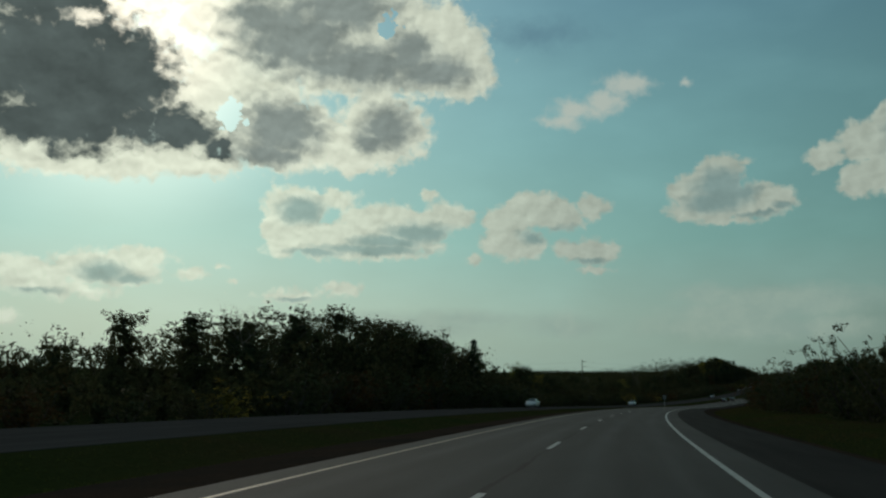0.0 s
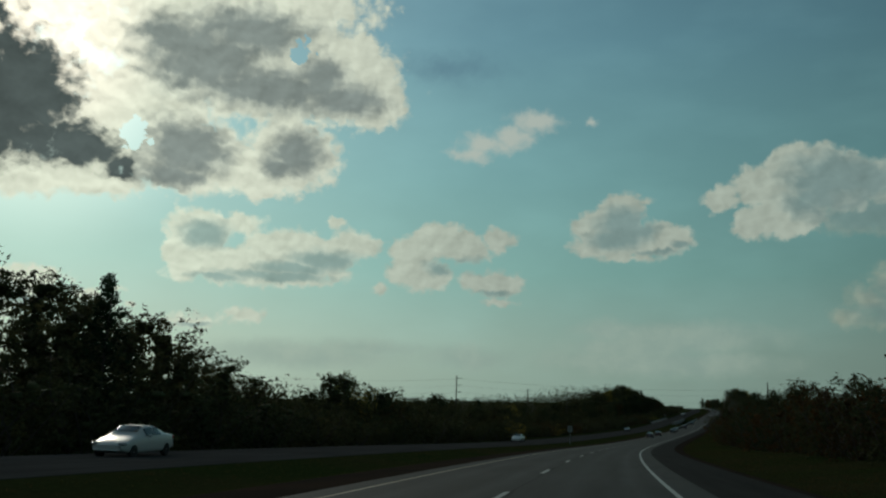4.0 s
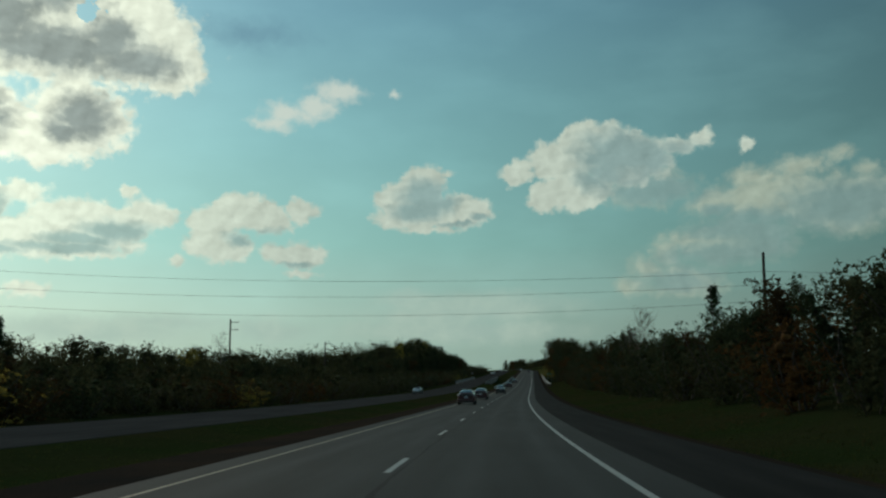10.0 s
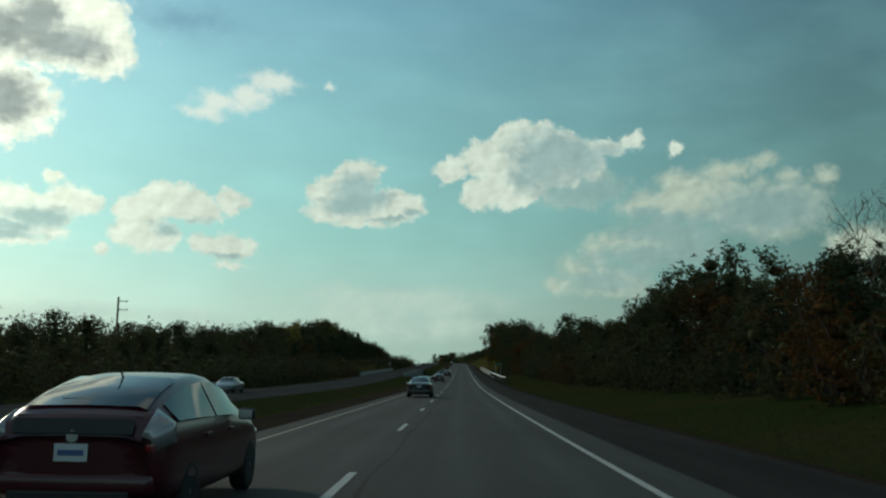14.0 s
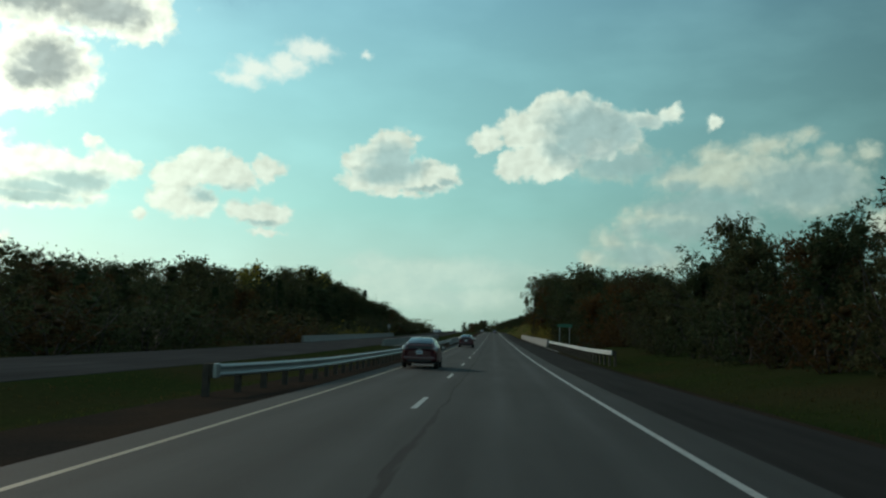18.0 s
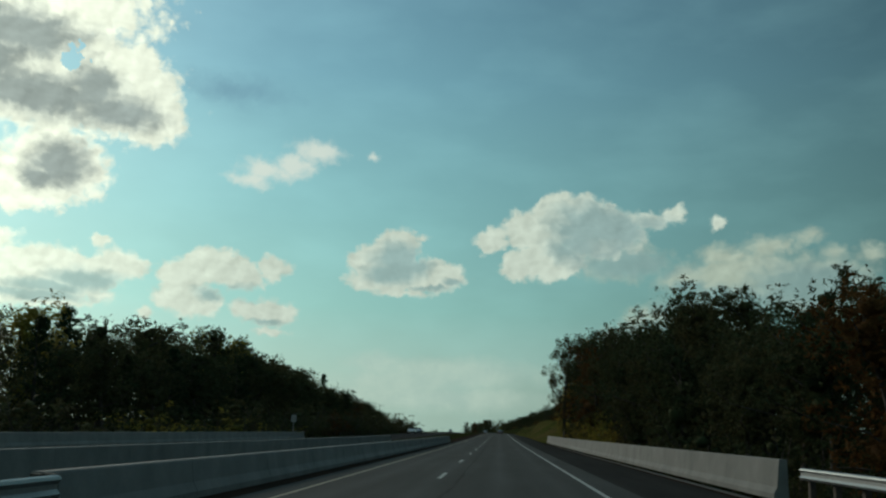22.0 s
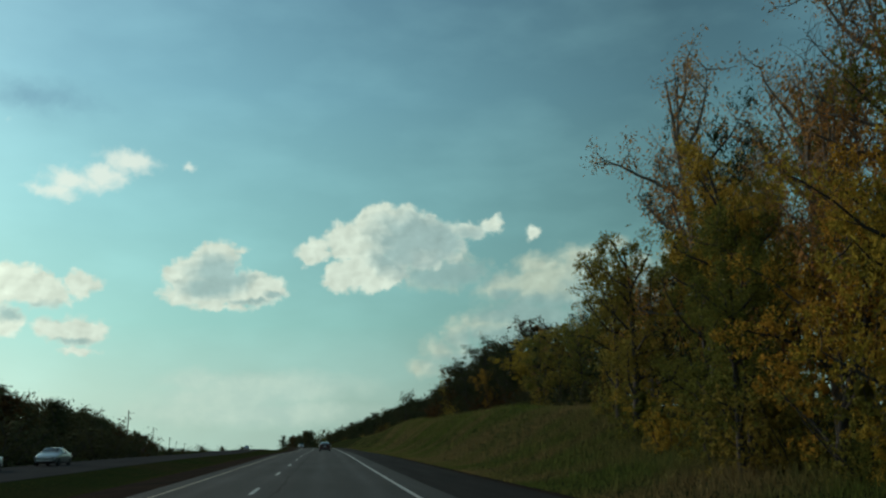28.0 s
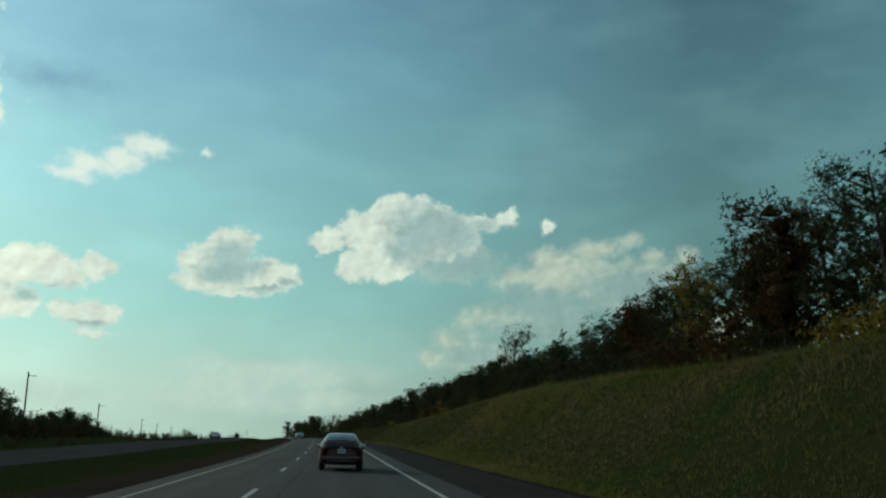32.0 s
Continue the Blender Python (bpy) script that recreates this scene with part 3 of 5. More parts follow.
def lie(s, d):
    """Height of the ground above the road's line."""
    if d > 7.4:
        toe = min(1, max(0, (d - 10.5) / 9.5))
        toe = toe * toe * (3 - 2 * toe)
        up = -.12 - .25 * math.exp(-((d - 9.4) / 1.6) ** 2) + float(np.interp(s, *BANK)) * toe
    elif d > -5.6:
        up = -.09
    elif d > -14.2:
        up = -.16 - .18 * (-5.6 - d) / 8.6 - .42 * math.sin(math.pi * (-5.6 - d) / 8.6) ** 2
    elif d > -23.6:
        up = -.42
    else:
        up = -.5 - .5 * min(1, (-23.6 - d) / 6)
    if GULLY[0] - 12 < s < GULLY[1] + 12:
        k = min(1, max(0, (s - GULLY[0] + 12) / 24)) * min(1, max(0, (GULLY[1] + 12 - s) / 24))
        k = k * k * (3 - 2 * k)
        reach = min(1, max(0, (d + 36) / 8)) * min(1, max(0, (22 - d) / 8))
        up -= (5.0 if -6 < d < 9 or -24 < d < -13 else 4.5) * k * reach
    far = max(0.0, abs(d) - 90)
    up += .5 * noise.noise((s * .03, d * .05, 0)) * min(1, max(0, (abs(d + 8) - 17) / 12)) - min(far * .004, 6)
    return up


ACROSS = [-3800, -1500, -600, -300, -160, -110, -80, -62, -50, -42, -35, -30, -26, -23.6, -22.9, -18, -14.1, -13.6, -12.4, -10.8, -9.2, -7.6, -6.3, -5.6, -3, 0, 4,
          7.2, 7.6, 8.4, 9.4, 10.4, 11.5, 13, 14.5, 16, 17.5, 19, 20.5, 23, 27, 33, 42, 60, 90, 150, 300, 700, 1600, 3800]
ALONG = [-395, -300, -200, -120] + list(range(-80, 1120, 6)) + list(range(1120, 1500, 20)) + [1560, 1700, 1900, 2200, 2600, 2990]
verts = [road(s, d, lie(s, d)) for s in ALONG for d in ACROSS]
n = len(ACROSS)
faces = [(i * n + j, i * n + j + 1, (i + 1) * n + j + 1, (i + 1) * n + j) for i in range(len(ALONG) - 1) for j in range(n - 1)]
ground = mesh_object("ground", verts, faces, M_GROUND, smooth_shade=True)
tagged(ground, "rough meadow grass and bare earth along the highway", "ground", kind="structure")

# ---- the two carriageways ----
highway = strip("road", -120, 1700, 4, [(-4.3, -.02), (0, 0), (4.6, -.02)], M_LANES, thick=.3)
tagged(highway, "worn grey asphalt carriageway with two lanes", "road", kind="structure")
shoulder = strip("shoulder", -120, 1700, 4, [(4.6, -.024), (7.5, -.08)], M_SHOULDER, thick=.3)
tagged(shoulder, "darker asphalt hard shoulder beside the lanes", "road shoulder", kind="structure")
verge = strip("gravel_verge", -120, 1700, 4, [(-6.6, -.16), (-4.3, -.026)], M_GRAVEL, thick=.3)
tagged(verge, "narrow brown gravel strip beside the median grass", "road shoulder", kind="structure")
verge_b = strip("gravel_edge", -120, 1500, 4, [(7.5, -.085), (8.0, -.2), (8.8, -.3)], M_GRAVEL, thick=.3)
tagged(verge_b, "brown gravel edge between the shoulder and the grass", "road shoulder", kind="structure")
far_road = strip("opposite_road", -120, 1700, 4, [(-23.2, -.34), (-18.5, -.28), (-14, -.32)], M_FAR_LANES, thick=.3)
tagged(far_road, "pale asphalt carriageway for oncoming traffic", "road", kind="structure")

markings = strip("lane_marking", -120, 1500, 4, [(3.56, -.012), (3.7, -.012)], M_WHITE)
tagged(markings, "white painted edge line and lane dashes", "road marking", kind="structure")
strip("edge_line", -120, 1500, 4, [(-3.63, -.013), (-3.53, -.013)], M_YELLOW, markings)
DASH_AT, DASH_GAP = 9.2, 15.24
DASH_D = ([0, 60, 254, 536, 800, 900], [-.25, -.35, -.4, -.85, -.9, -1.0])
for k in range(-3, 75):
    s0 = DASH_AT + DASH_GAP * k
    d0 = float(np.interp(s0, *DASH_D))
    strip("dash", s0, s0 + 3.81, 1.27, [(d0 - .065, .004), (d0 + .065, .004)], M_WHITE, markings)

# ---- guard rails and bridge parapets ----
W_BEAM = [(.0, .0), (.05, .02), (.07, .06), (.02, .12), (.02, .19), (.07, .25), (.05, .29), (.0, .31)]


def guard_rail(s_from, s_to, d, top, side, label, flare=0.0):
    """A steel beam on posts along the road; side is where the beam looks. flare: how far its first end turns away."""
    thing = new("guard_rail")
    ss = np.arange(s_from, s_to + .01, 1.905)
    verts, faces = [], []
    m = len(W_BEAM)

    def off(s):
        return d - side * flare * max(0, 1 - (s - s_from) / 12) ** 2
    for k, s in enumerate(ss):
        for lift in (0, .006):
            for x, z in W_BEAM:
                verts.append(road(s, off(s) + side * (x - lift), top - .31 + z))
    for k in range(len(ss) - 1):
        a, b = k * 2 * m, (k + 1) * 2 * m
        for j in range(m - 1):
            faces.append((a + j, a + j + 1, b + j + 1, b + j))
            faces.append((a + m + j + 1, a + m + j, b + m + j, b + m + j + 1))
        faces.append((a, b, b + m, a + m))
        faces.append((a + m - 1, a + 2 * m - 1, b + 2 * m - 1, b + m - 1))
    mesh_object("rail_beam", verts, faces, M_STEEL, thing)
    post = box_bm(.15, .2, top + .55, (0, 0, (top - .55) / 2), .008)
    block = box_bm(.18, .15, .34, (0, 0, top - .16), .008)
    first_post = first_block = None
    for s in ss[::1]:
        if first_post is None:
            first_post, first_block = part("post", post, M_POST, thing), part("spacer_block", block, M_POST, thing)
            o, q = first_post, first_block
        else:
            o, q = new("post", first_post.data), new("spacer_block", first_block.data)
            o.parent = q.parent = thing
        o.matrix_basis = road_pose(s, off(s) - side * .26, 0)
        q.matrix_basis = road_pose(s, off(s) - side * .09, 0)
    end = box_bm(.1, .35, .36, (0, 0, 0), .03)
    e = part("end_shoe", end, M_STEEL, thing)
    e.matrix_basis = road_pose(s_from - .1, off(s_from) + side * .02, top - .155)
    return tagged(thing, label, "guard rail", "guard rails by the bridge")


def parapet(s_from, s_to, d, top, side, label, panel=6.1, low=-.1):
    """A concrete wall of cast panels with a sloped foot towards the traffic."""
    thing = new("concrete_parapet")
    prof = [(.0, low), (.0, low + .16), (.1, low + .34), (.17, top - .03), (.19, top), (.38, top), (.4, top - .03), (.42, low)]
    s = s_from
    while s < s_to - .5:
        e = min(s + panel, s_to)
        verts, faces = [], []
        for x in (s + .012, (s + e) / 2, e - .012):
            verts += [road(x, d - side * a, z) for a, z in prof]
        m = len(prof)
        for k in range(2):
            for j in range(m):
                faces.append((k * m + j, k * m + (j + 1) % m, (k + 1) * m + (j + 1) % m, (k + 1) * m + j))
        faces += [tuple(range(m)), tuple(range(3 * m - 1, 2 * m - 1, -1))]
        mesh_object("wall_panel", verts, faces, M_CONCRETE, thing)
        s = e
    return tagged(thing, label, "bridge parapet", "parapets of the two bridges")


guard_rail(530, 633, -5.0, .66, 1, "galvanised steel guard rail on timber posts beside the median", .9)
guard_rail(578, 648, 9.1, .84, -1, "galvanised steel guard rail on timber posts beside the shoulder", .6)
parapet(633, 738, -5.05, .68, 1, "pale concrete bridge parapet beside the inner lane")
parapet(648, 776, 8.75, 1.02, -1, "pale concrete bridge parapet beside the shoulder")
parapet(625, 742, -13.4, .42, -1, "concrete parapet of the opposite bridge beside the median", low=-.45)
parapet(630, 742, -24.3, .42, 1, "concrete parapet of the opposite bridge beside the woods", low=-.45)
deck_a = strip("bridge_deck", 626, 778, 4, [(-5.6, -.33), (9.3, -.33)], M_CONCRETE, thick=.9)
tagged(deck_a, "concrete bridge deck under the carriageway", "bridge deck", kind="structure")
deck_b = strip("opposite_bridge_deck", 626, 744, 4, [(-24.9, -.68), (-13.2, -.68)], M_CONCRETE, thick=.9)
tagged(deck_b, "concrete bridge deck under the opposite carriageway", "bridge deck", kind="structure")

# ---- trees ----


def tube(verts, faces, points, radii, sides=5):
    base = len(verts)
    for i, (p, r) in enumerate(zip(points, radii)):
        ahead = points[min(i + 1, len(points) - 1)] - points[max(i - 1, 0)]
        turn = Vector(ahead).to_track_quat("Z", "Y").to_matrix()
        for k in range(sides):
            a = 2 * math.pi * k / sides
            verts.append(Vector(p) + turn @ Vector((math.cos(a) * r, math.sin(a) * r, 0)))
    for i in range(len(points) - 1):
        for k in range(sides):
            a, b = base + i * sides + k, base + i * sides + (k + 1) % sides
            faces.append((a, b, b + sides, a + sides))


ICO_V = np.array([(x * .5257, y * .8507, 0) for x in (-1, 1) for y in (-1, 1)])
ICO_V = np.concatenate([ICO_V, ICO_V[:, [2, 0, 1]], ICO_V[:, [1, 2, 0]]])


def hull_faces():
    """Triangles of the icosahedron, facing out."""
    out = []
    for a, b, c in itertools.combinations(range(12), 3):
        p, q, r = ICO_V[[a, b, c]]
        if max(np.linalg.norm(p - q), np.linalg.norm(q - r), np.linalg.norm(p - r)) < 1.1:
            out.append((a, b, c) if np.dot(np.cross(q - p, r - p), p + q + r) > 0 else (a, c, b))
    return np.array(out)


ICO_F = hull_faces()


def core_cloud(rng, centres, radii):
    """The dense uneven insides of crowns: (verts, faces)."""
    centres, radii = np.asarray(centres), np.asarray(radii)
    n = len(centres)
    q, _ = np.linalg.qr(rng.normal(0, 1, (n, 3, 3)))
    v = np.einsum("kj,nij->nki", ICO_V, q) * (radii[:, None] * rng.uniform(.6, 1.3, (n, 12)))[:, :, None]
    v = (v + centres[:, None, :]).reshape(-1, 3)
    f = (ICO_F[None] + (np.arange(n) * 12)[:, None, None]).reshape(-1, 3)
    return v, f


def leaf_cloud(rng, centres, count, spread, size, droop=.2, radii=None, shell=False):
    """Small pointed leaves scattered about the given centres: (verts, faces)."""
    centres = np.asarray(centres)
    pick = rng.integers(0, len(centres), count)
    out = rng.normal(0, 1, (count, 3))
    if shell:
        out *= (rng.uniform(.5, 1.12, count) / np.linalg.norm(out, axis=1))[:, None]
    else:
        out *= np.minimum(1, 1.75 / np.linalg.norm(out, axis=1))[:, None]
    wide = spread if radii is None else np.asarray(radii)[pick][:, None]
    c = centres[pick] + out * wide * np.array([1, 1, .85])
    a = rng.normal(0, 1, (count, 3)) + out * .5
    a[:, 2] -= droop
    a /= np.linalg.norm(a, axis=1)[:, None]
    b = np.cross(a, rng.normal(0, 1, (count, 3)))
    b /= np.linalg.norm(b, axis=1)[:, None] + 1e-9
    ln = (size * rng.uniform(.6, 1.3, count))[:, None]
    v = np.stack([c - a * ln, c + b * ln * .55 + a * ln * .2, c + a * ln * .9 - b * ln * .15], 1).reshape(-1, 3)
    f = np.arange(count * 3).reshape(-1, 3)
    return v, f


def spray_cloud(rng, centres, count, size, radii):
    """Ragged sprays of five leaflets scattered about the given centres: (verts, faces)."""
    centres = np.asarray(centres)
    pick = rng.integers(0, len(centres), count)
    out = rng.normal(0, 1, (count, 3))
    out *= (rng.uniform(.3, 1.0, count) / np.linalg.norm(out, axis=1))[:, None]
    c = centres[pick] + out * np.asarray(radii)[pick][:, None]
    a = rng.normal(0, 1, (count, 3))
    a /= np.linalg.norm(a, axis=1)[:, None]
    b = np.cross(a, rng.normal(0, 1, (count, 3)))
    b /= np.linalg.norm(b, axis=1)[:, None] + 1e-9
    turn = rng.uniform(0, 6.2832, (count, 5))
    far = size * rng.uniform(.4, 1.2, (count, 5))
    up = np.cross(a, b)
    v = []
    for k in range(5):
        aim = a * np.cos(turn[:, k])[:, None] + b * np.sin(turn[:, k])[:, None] + up * rng.normal(0, .3, count)[:, None]
        side = np.cross(aim, up)
        out_k = aim * far[:, k][:, None]
        v += [c - aim * size * .15 + side * size * .1, c + out_k * .45 + side * size * .42, c + out_k]
    v = np.stack(v, 1).reshape(-1, 3)
    return v, np.arange(count * 15).reshape(-1, 3)


def leaf_mesh(name, v, f, mat):
    me = bpy.data.meshes.new(name)
    me.vertices.add(len(v))
    me.vertices.foreach_set("co", np.asarray(v, dtype=np.float32).ravel())
    me.loops.add(f.size)
    me.loops.foreach_set("vertex_index", f.ravel().astype(np.int32))
    me.polygons.add(len(f))
    me.polygons.foreach_set("loop_start", np.arange(0, f.size, f.shape[1], dtype=np.int32))
    me.update(calc_edges=True)
    me.materials.append(mat)
    return me


def wander(rng, start, aim, length, steps, bend):
    """A crooked line of points."""
    p, d = np.array(start, float), np.array(aim, float)
    d /= np.linalg.norm(d)
    pts = [p.copy()]
    for _ in range(steps):
        d = d + rng.normal(0, bend, 3)
        d[2] += .06
        d /= np.linalg.norm(d)
        p = p + d * length / steps
        pts.append(p.copy())
    return pts


def tree_thing(name, kind, seed, leaf_mat, bark_mat, leaves, leaf_size, body, fine):
    """A tree ten metres high: trunk with limbs, crown of leafy clumps. body: size of the solid clumps, fine: with twigs."""
    rng = np.random.default_rng(seed)
    thing = new(name)
    wood_v, wood_f, tips = [], [], []
    if kind in ("broad", "bare", "tall", "oak"):
        fork = {"broad": 1.7, "bare": 2.6, "tall": 2.2, "oak": 2.4}[kind]
        wide = {"broad": .62, "bare": .42, "tall": .42, "oak": .52}[kind]
        trunk = wander(rng, (0, 0, -.3), (rng.normal(0, .05), rng.normal(0, .05), 1), 8.6, 9, .06)
        slim = .45 if kind == "bare" else 1.0
        tube(wood_v, wood_f, trunk, np.linspace(.2, .03, 10) * slim, 7 if fine else 5)
        for k in range(15):
            h = fork + (8.2 - fork) * (k / 14) ** .9
            at = trunk[min(9, int(h / 8.9 * 9))]
            turn = k * 2.4 + rng.uniform(-.4, .4)
            reach = (1 - abs((h - 4.3) / 6.5) ** 1.6) * 4.4 * wide + .7
            limb = wander(rng, at, (math.cos(turn), math.sin(turn), rng.uniform(.35, 1.1)), reach * rng.uniform(.75, 1.25), 5, .16)
            if fine or k % 2 == 0:
                tube(wood_v, wood_f, limb if fine else limb[::2] + limb[-1:], np.linspace(.07, .015, 6 if fine else 4) * slim, 5 if fine else 3)
            for j in range(2, 6):
                for _ in range(4 if kind == "bare" else 2):
                    twig = wander(rng, limb[j], rng.normal(0, 1, 3) + np.array([0, 0, .5]), rng.uniform(.5, 1.1), 3, .25)
                    if fine and (body == 0 or _ == 0):
                        tube(wood_v, wood_f, twig, np.linspace(.022, .006, 4) * slim, 3)
                    tips += twig[1:] if body == 0 else twig[2:3]
            if body == 0:
                tips += limb[2:]
    elif kind == "shrub":
        for k in range(7):
            turn = k * 2.4
            stem = wander(rng, (math.cos(turn) * .5, math.sin(turn) * .5, -.2), (math.cos(turn) * .6, math.sin(turn) * .6, 1), rng.uniform(5, 9.2), 6, .14)
            tube(wood_v, wood_f, stem[::2], np.linspace(.09, .02, 4), 3)
            for j in range(1, 7):
                tips.append(stem[j] + rng.normal(0, 1, 3) * np.array([1.3, 1.3, .7]))
        for _ in range(22):
            a = rng.uniform(0, 6.3)
            tips.append(np.array([math.cos(a) * 2.4, math.sin(a) * 2.4, rng.uniform(.3, 4.5)]))
    else:
        slim = .16 if kind == "cedar" else .3
        trunk = wander(rng, (0, 0, -.3), (0, 0, 1), 10.0, 8, .02)
        tube(wood_v, wood_f, trunk, np.linspace(.17, .02, 9), 6)
        for k in range(46):
            h = .5 + 9.2 * k / 46
            turn = k * 2.4
            reach = max(.15, (9.9 - h) * slim * rng.uniform(.75, 1.2)) if kind == "conifer" else slim * 6 * min(1, (10.4 - h) * .3) * rng.uniform(.8, 1.1)
            limb = wander(rng, (0, 0, h), (math.cos(turn), math.sin(turn), .1 if kind == "conifer" else 1.2), reach, 3, .08)
            tube(wood_v, wood_f, limb, np.linspace(.03, .008, 4), 3)
            tips += limb[1:]
    tips = np.array(tips)
    if body:
        tips = tips[np.argsort(rng.uniform(0, 1, len(tips)))[:150]]
        radii = body * rng.uniform(.5, 1.1, len(tips))
        cores, sizes = [], []
        for z in np.linspace(*np.percentile(tips[:, 2], (3, 92)), 8):
            ring = tips[np.abs(tips[:, 2] - z) < 1.0]
            if len(ring):
                mid = ring.mean(0)
                cores.append((mid[0], mid[1], z))
                sizes.append(max(.55, np.percentile(np.linalg.norm((ring - mid)[:, :2], axis=1), 70)))
        sizes = np.array(sizes)
        # ragged sprays about the tips and inside the crown, single leaves standing out of them
        count, wide = (450, .31) if kind == "shrub" else (1500, .12) if fine else (850, .23)
        layers = [leaf_cloud(rng, tips, leaves, 0, leaf_size, .1, radii * .95, shell=True), spray_cloud(rng, tips, count, wide, radii),
                  spray_cloud(rng, cores, count // 3, wide * 1.35, sizes * .9), core_cloud(rng, cores, sizes * (.08 if fine else .13 if kind == "shrub" else .3))]
        v, f = layers[0]
        for lv, lf in layers[1:]:
            v, f = np.concatenate([v, lv]), np.concatenate([f, lf + len(v)])
    else:
        v, f = leaf_cloud(rng, tips, leaves, .2, leaf_size)
    tall = 10 / np.percentile(v[:, 2], 99.7)
    v *= np.array([1, 1, tall])
    wood_v = [Vector((p[0], p[1], p[2] * tall)) for p in wood_v]
    mesh_object("trunk", wood_v, wood_f, bark_mat, thing, smooth_shade=True)
    crown = new("crown", leaf_mesh("crown", v, f, leaf_mat))
    crown.parent = thing
    return thing


# name, form, leaves, bark, number of leaves, their size, size of solid clumps, with twigs, label
KINDS = {
    "oak": ("broadleaf_tree", "broad", M_LEAF_DARK, M_BARK, 900, 0.075, 0.7, False, "dark green broadleaf tree at the edge of the woods"),
    "ash": ("tall_tree", "tall", M_LEAF_DARK, M_BARK, 900, 0.072, 0.62, False, "tall dark green broadleaf tree in the roadside woods"),
    "olive": ("broadleaf_tree", "broad", M_LEAF_OLIVE, M_BARK, 900, 0.075, 0.7, False, "olive green broadleaf tree turning yellow"),
    "rust": ("autumn_tree", "broad", M_LEAF_BROWN, M_BARK, 900, 0.075, 0.7, False, "brown autumn tree in the roadside woods"),
    "thin": ("sparse_tree", "bare", M_LEAF_BROWN, M_PALE_BARK, 700, .045, 0, True, "half-bare tree with thin grey branches"),
    "pine": ("conifer", "conifer", M_NEEDLE, M_BARK, 3000, .17, 0, False, "dark conifer among broadleaf trees"),
    "cedar": ("cedar", "cedar", M_NEEDLE, M_BARK, 2400, .15, 0, False, "slim dark columnar cedar"),
    "shrub": ("shrub", "shrub", M_LEAF_DARK, M_BARK, 900, 0.09, 1.0, False, "dense dark shrub at the foot of the woods"),
    "brush": ("shrub", "shrub", M_LEAF_OLIVE, M_BARK, 1100, 0.09, 1.0, False, "dense olive shrub at the foot of the woods"),
    "gold_brush": ("shrub", "shrub", M_LEAF_GOLD, M_BARK, 5000, 0.1, 0.9, False, "golden yellow brush at the foot of the trees"),
    "sumac": ("shrub", "shrub", M_LEAF_BROWN, M_BARK, 900, 0.09, 1.0, False, "reddish brown shrub at the foot of the woods"),
    "near_olive": ("roadside_tree", "tall", M_LEAF_OLIVE, M_BARK, 7500, 0.065, 0.5, True, "olive and yellow broadleaf tree close to the shoulder"),
    "near_gold": ("roadside_tree", "broad", M_LEAF_GOLD, M_BARK, 8500, 0.07, 0.52, True, "golden autumn tree close to the shoulder"),
    "near_rust": ("roadside_tree", "tall", M_LEAF_RUST, M_PALE_BARK, 7000, .06, 0, True, "rust brown autumn tree with grey branches close to the shoulder"),
    "near_dark": ("roadside_tree", "broad", M_LEAF_DARK, M_BARK, 5200, 0.066, 0.55, True, "dark green broadleaf tree above the grassy bank"),
    "great_oak": ("roadside_tree", "oak", M_LEAF_DARK, M_BARK, 11000, 0.06, 0.5, True, "tall dark oak with spreading limbs beside the shoulder"),
    "mid_oak": ("broadleaf_tree", "broad", M_LEAF_DARK, M_BARK, 2000, 0.058, 0.66, False, "dark green broadleaf tree beside the shoulder"),
    "mid_ash": ("tall_tree", "tall", M_LEAF_DARK, M_BARK, 2000, 0.056, 0.58, False, "tall dark green broadleaf tree beside the shoulder"),
    "mid_rust": ("autumn_tree", "broad", M_LEAF_BROWN, M_BARK, 2000, 0.058, 0.66, False, "brown autumn tree beside the shoulder"),
}
MADE = {}


def plant(kind, s, d, height, rng, width=1.0):
    name, form, leaf_mat, bark_mat, leaves, size, body, fine, label = KINDS[kind]
    pick = (kind, int(rng.integers(0, 2)))
    m = Matrix.Translation(road(s, d, lie(s, d) - .1)) @ Matrix.Rotation(rng.uniform(0, 6.28), 4, "Z")
    if pick in MADE:
        thing = copy_thing(MADE[pick], m)
    else:
        thing = tree_thing(name, form, 100 + len(MADE), leaf_mat, bark_mat, leaves, size, body, fine)
        tagged(thing, label, "shrub" if form == "shrub" else "tree", "roadside woods")
        thing.matrix_basis = m
        MADE[pick] = thing
    k = height / 10
    thing.scale = (k * width, k * width, k)
    return thing


# tops of the woods above the road, along the way
LEFT_TOP = ([-80, 40, 68, 79, 86, 101, 110, 121, 143, 156, 173, 186, 205, 219, 229, 243, 256, 267, 277, 294, 311, 320, 335, 353, 368, 421, 455, 470, 491, 513, 532, 548, 578, 622],
            [5, 4, 4.5, 6.4, 8.8, 9, 11.5, 12.6, 15, 13.4, 14, 14, 11.4, 8, 6.8, 4.6, 8, 9.6, 9.2, 8, 5.6, 8.4, 9, 6.6, 6.2, 6.8, 8.6, 8.2, 6.9, 7.5, 9.2, 8.4, 9.4, 11])
FAR_LEFT_TOP = ([655, 667, 704, 730, 750, 790, 820, 835, 865, 893, 908, 934, 957, 987, 1012, 1032, 1064, 1097, 1121, 1142, 1160, 1175, 1213, 1250],
                [9.6, 10.4, 14.5, 14, 16.5, 16.8, 19, 20, 18.6, 16, 17, 15.2, 13.6, 12, 10.6, 10.4, 10.2, 10.2, 6.4, 3.6, 5.6, 7, 4.4, 1.6])
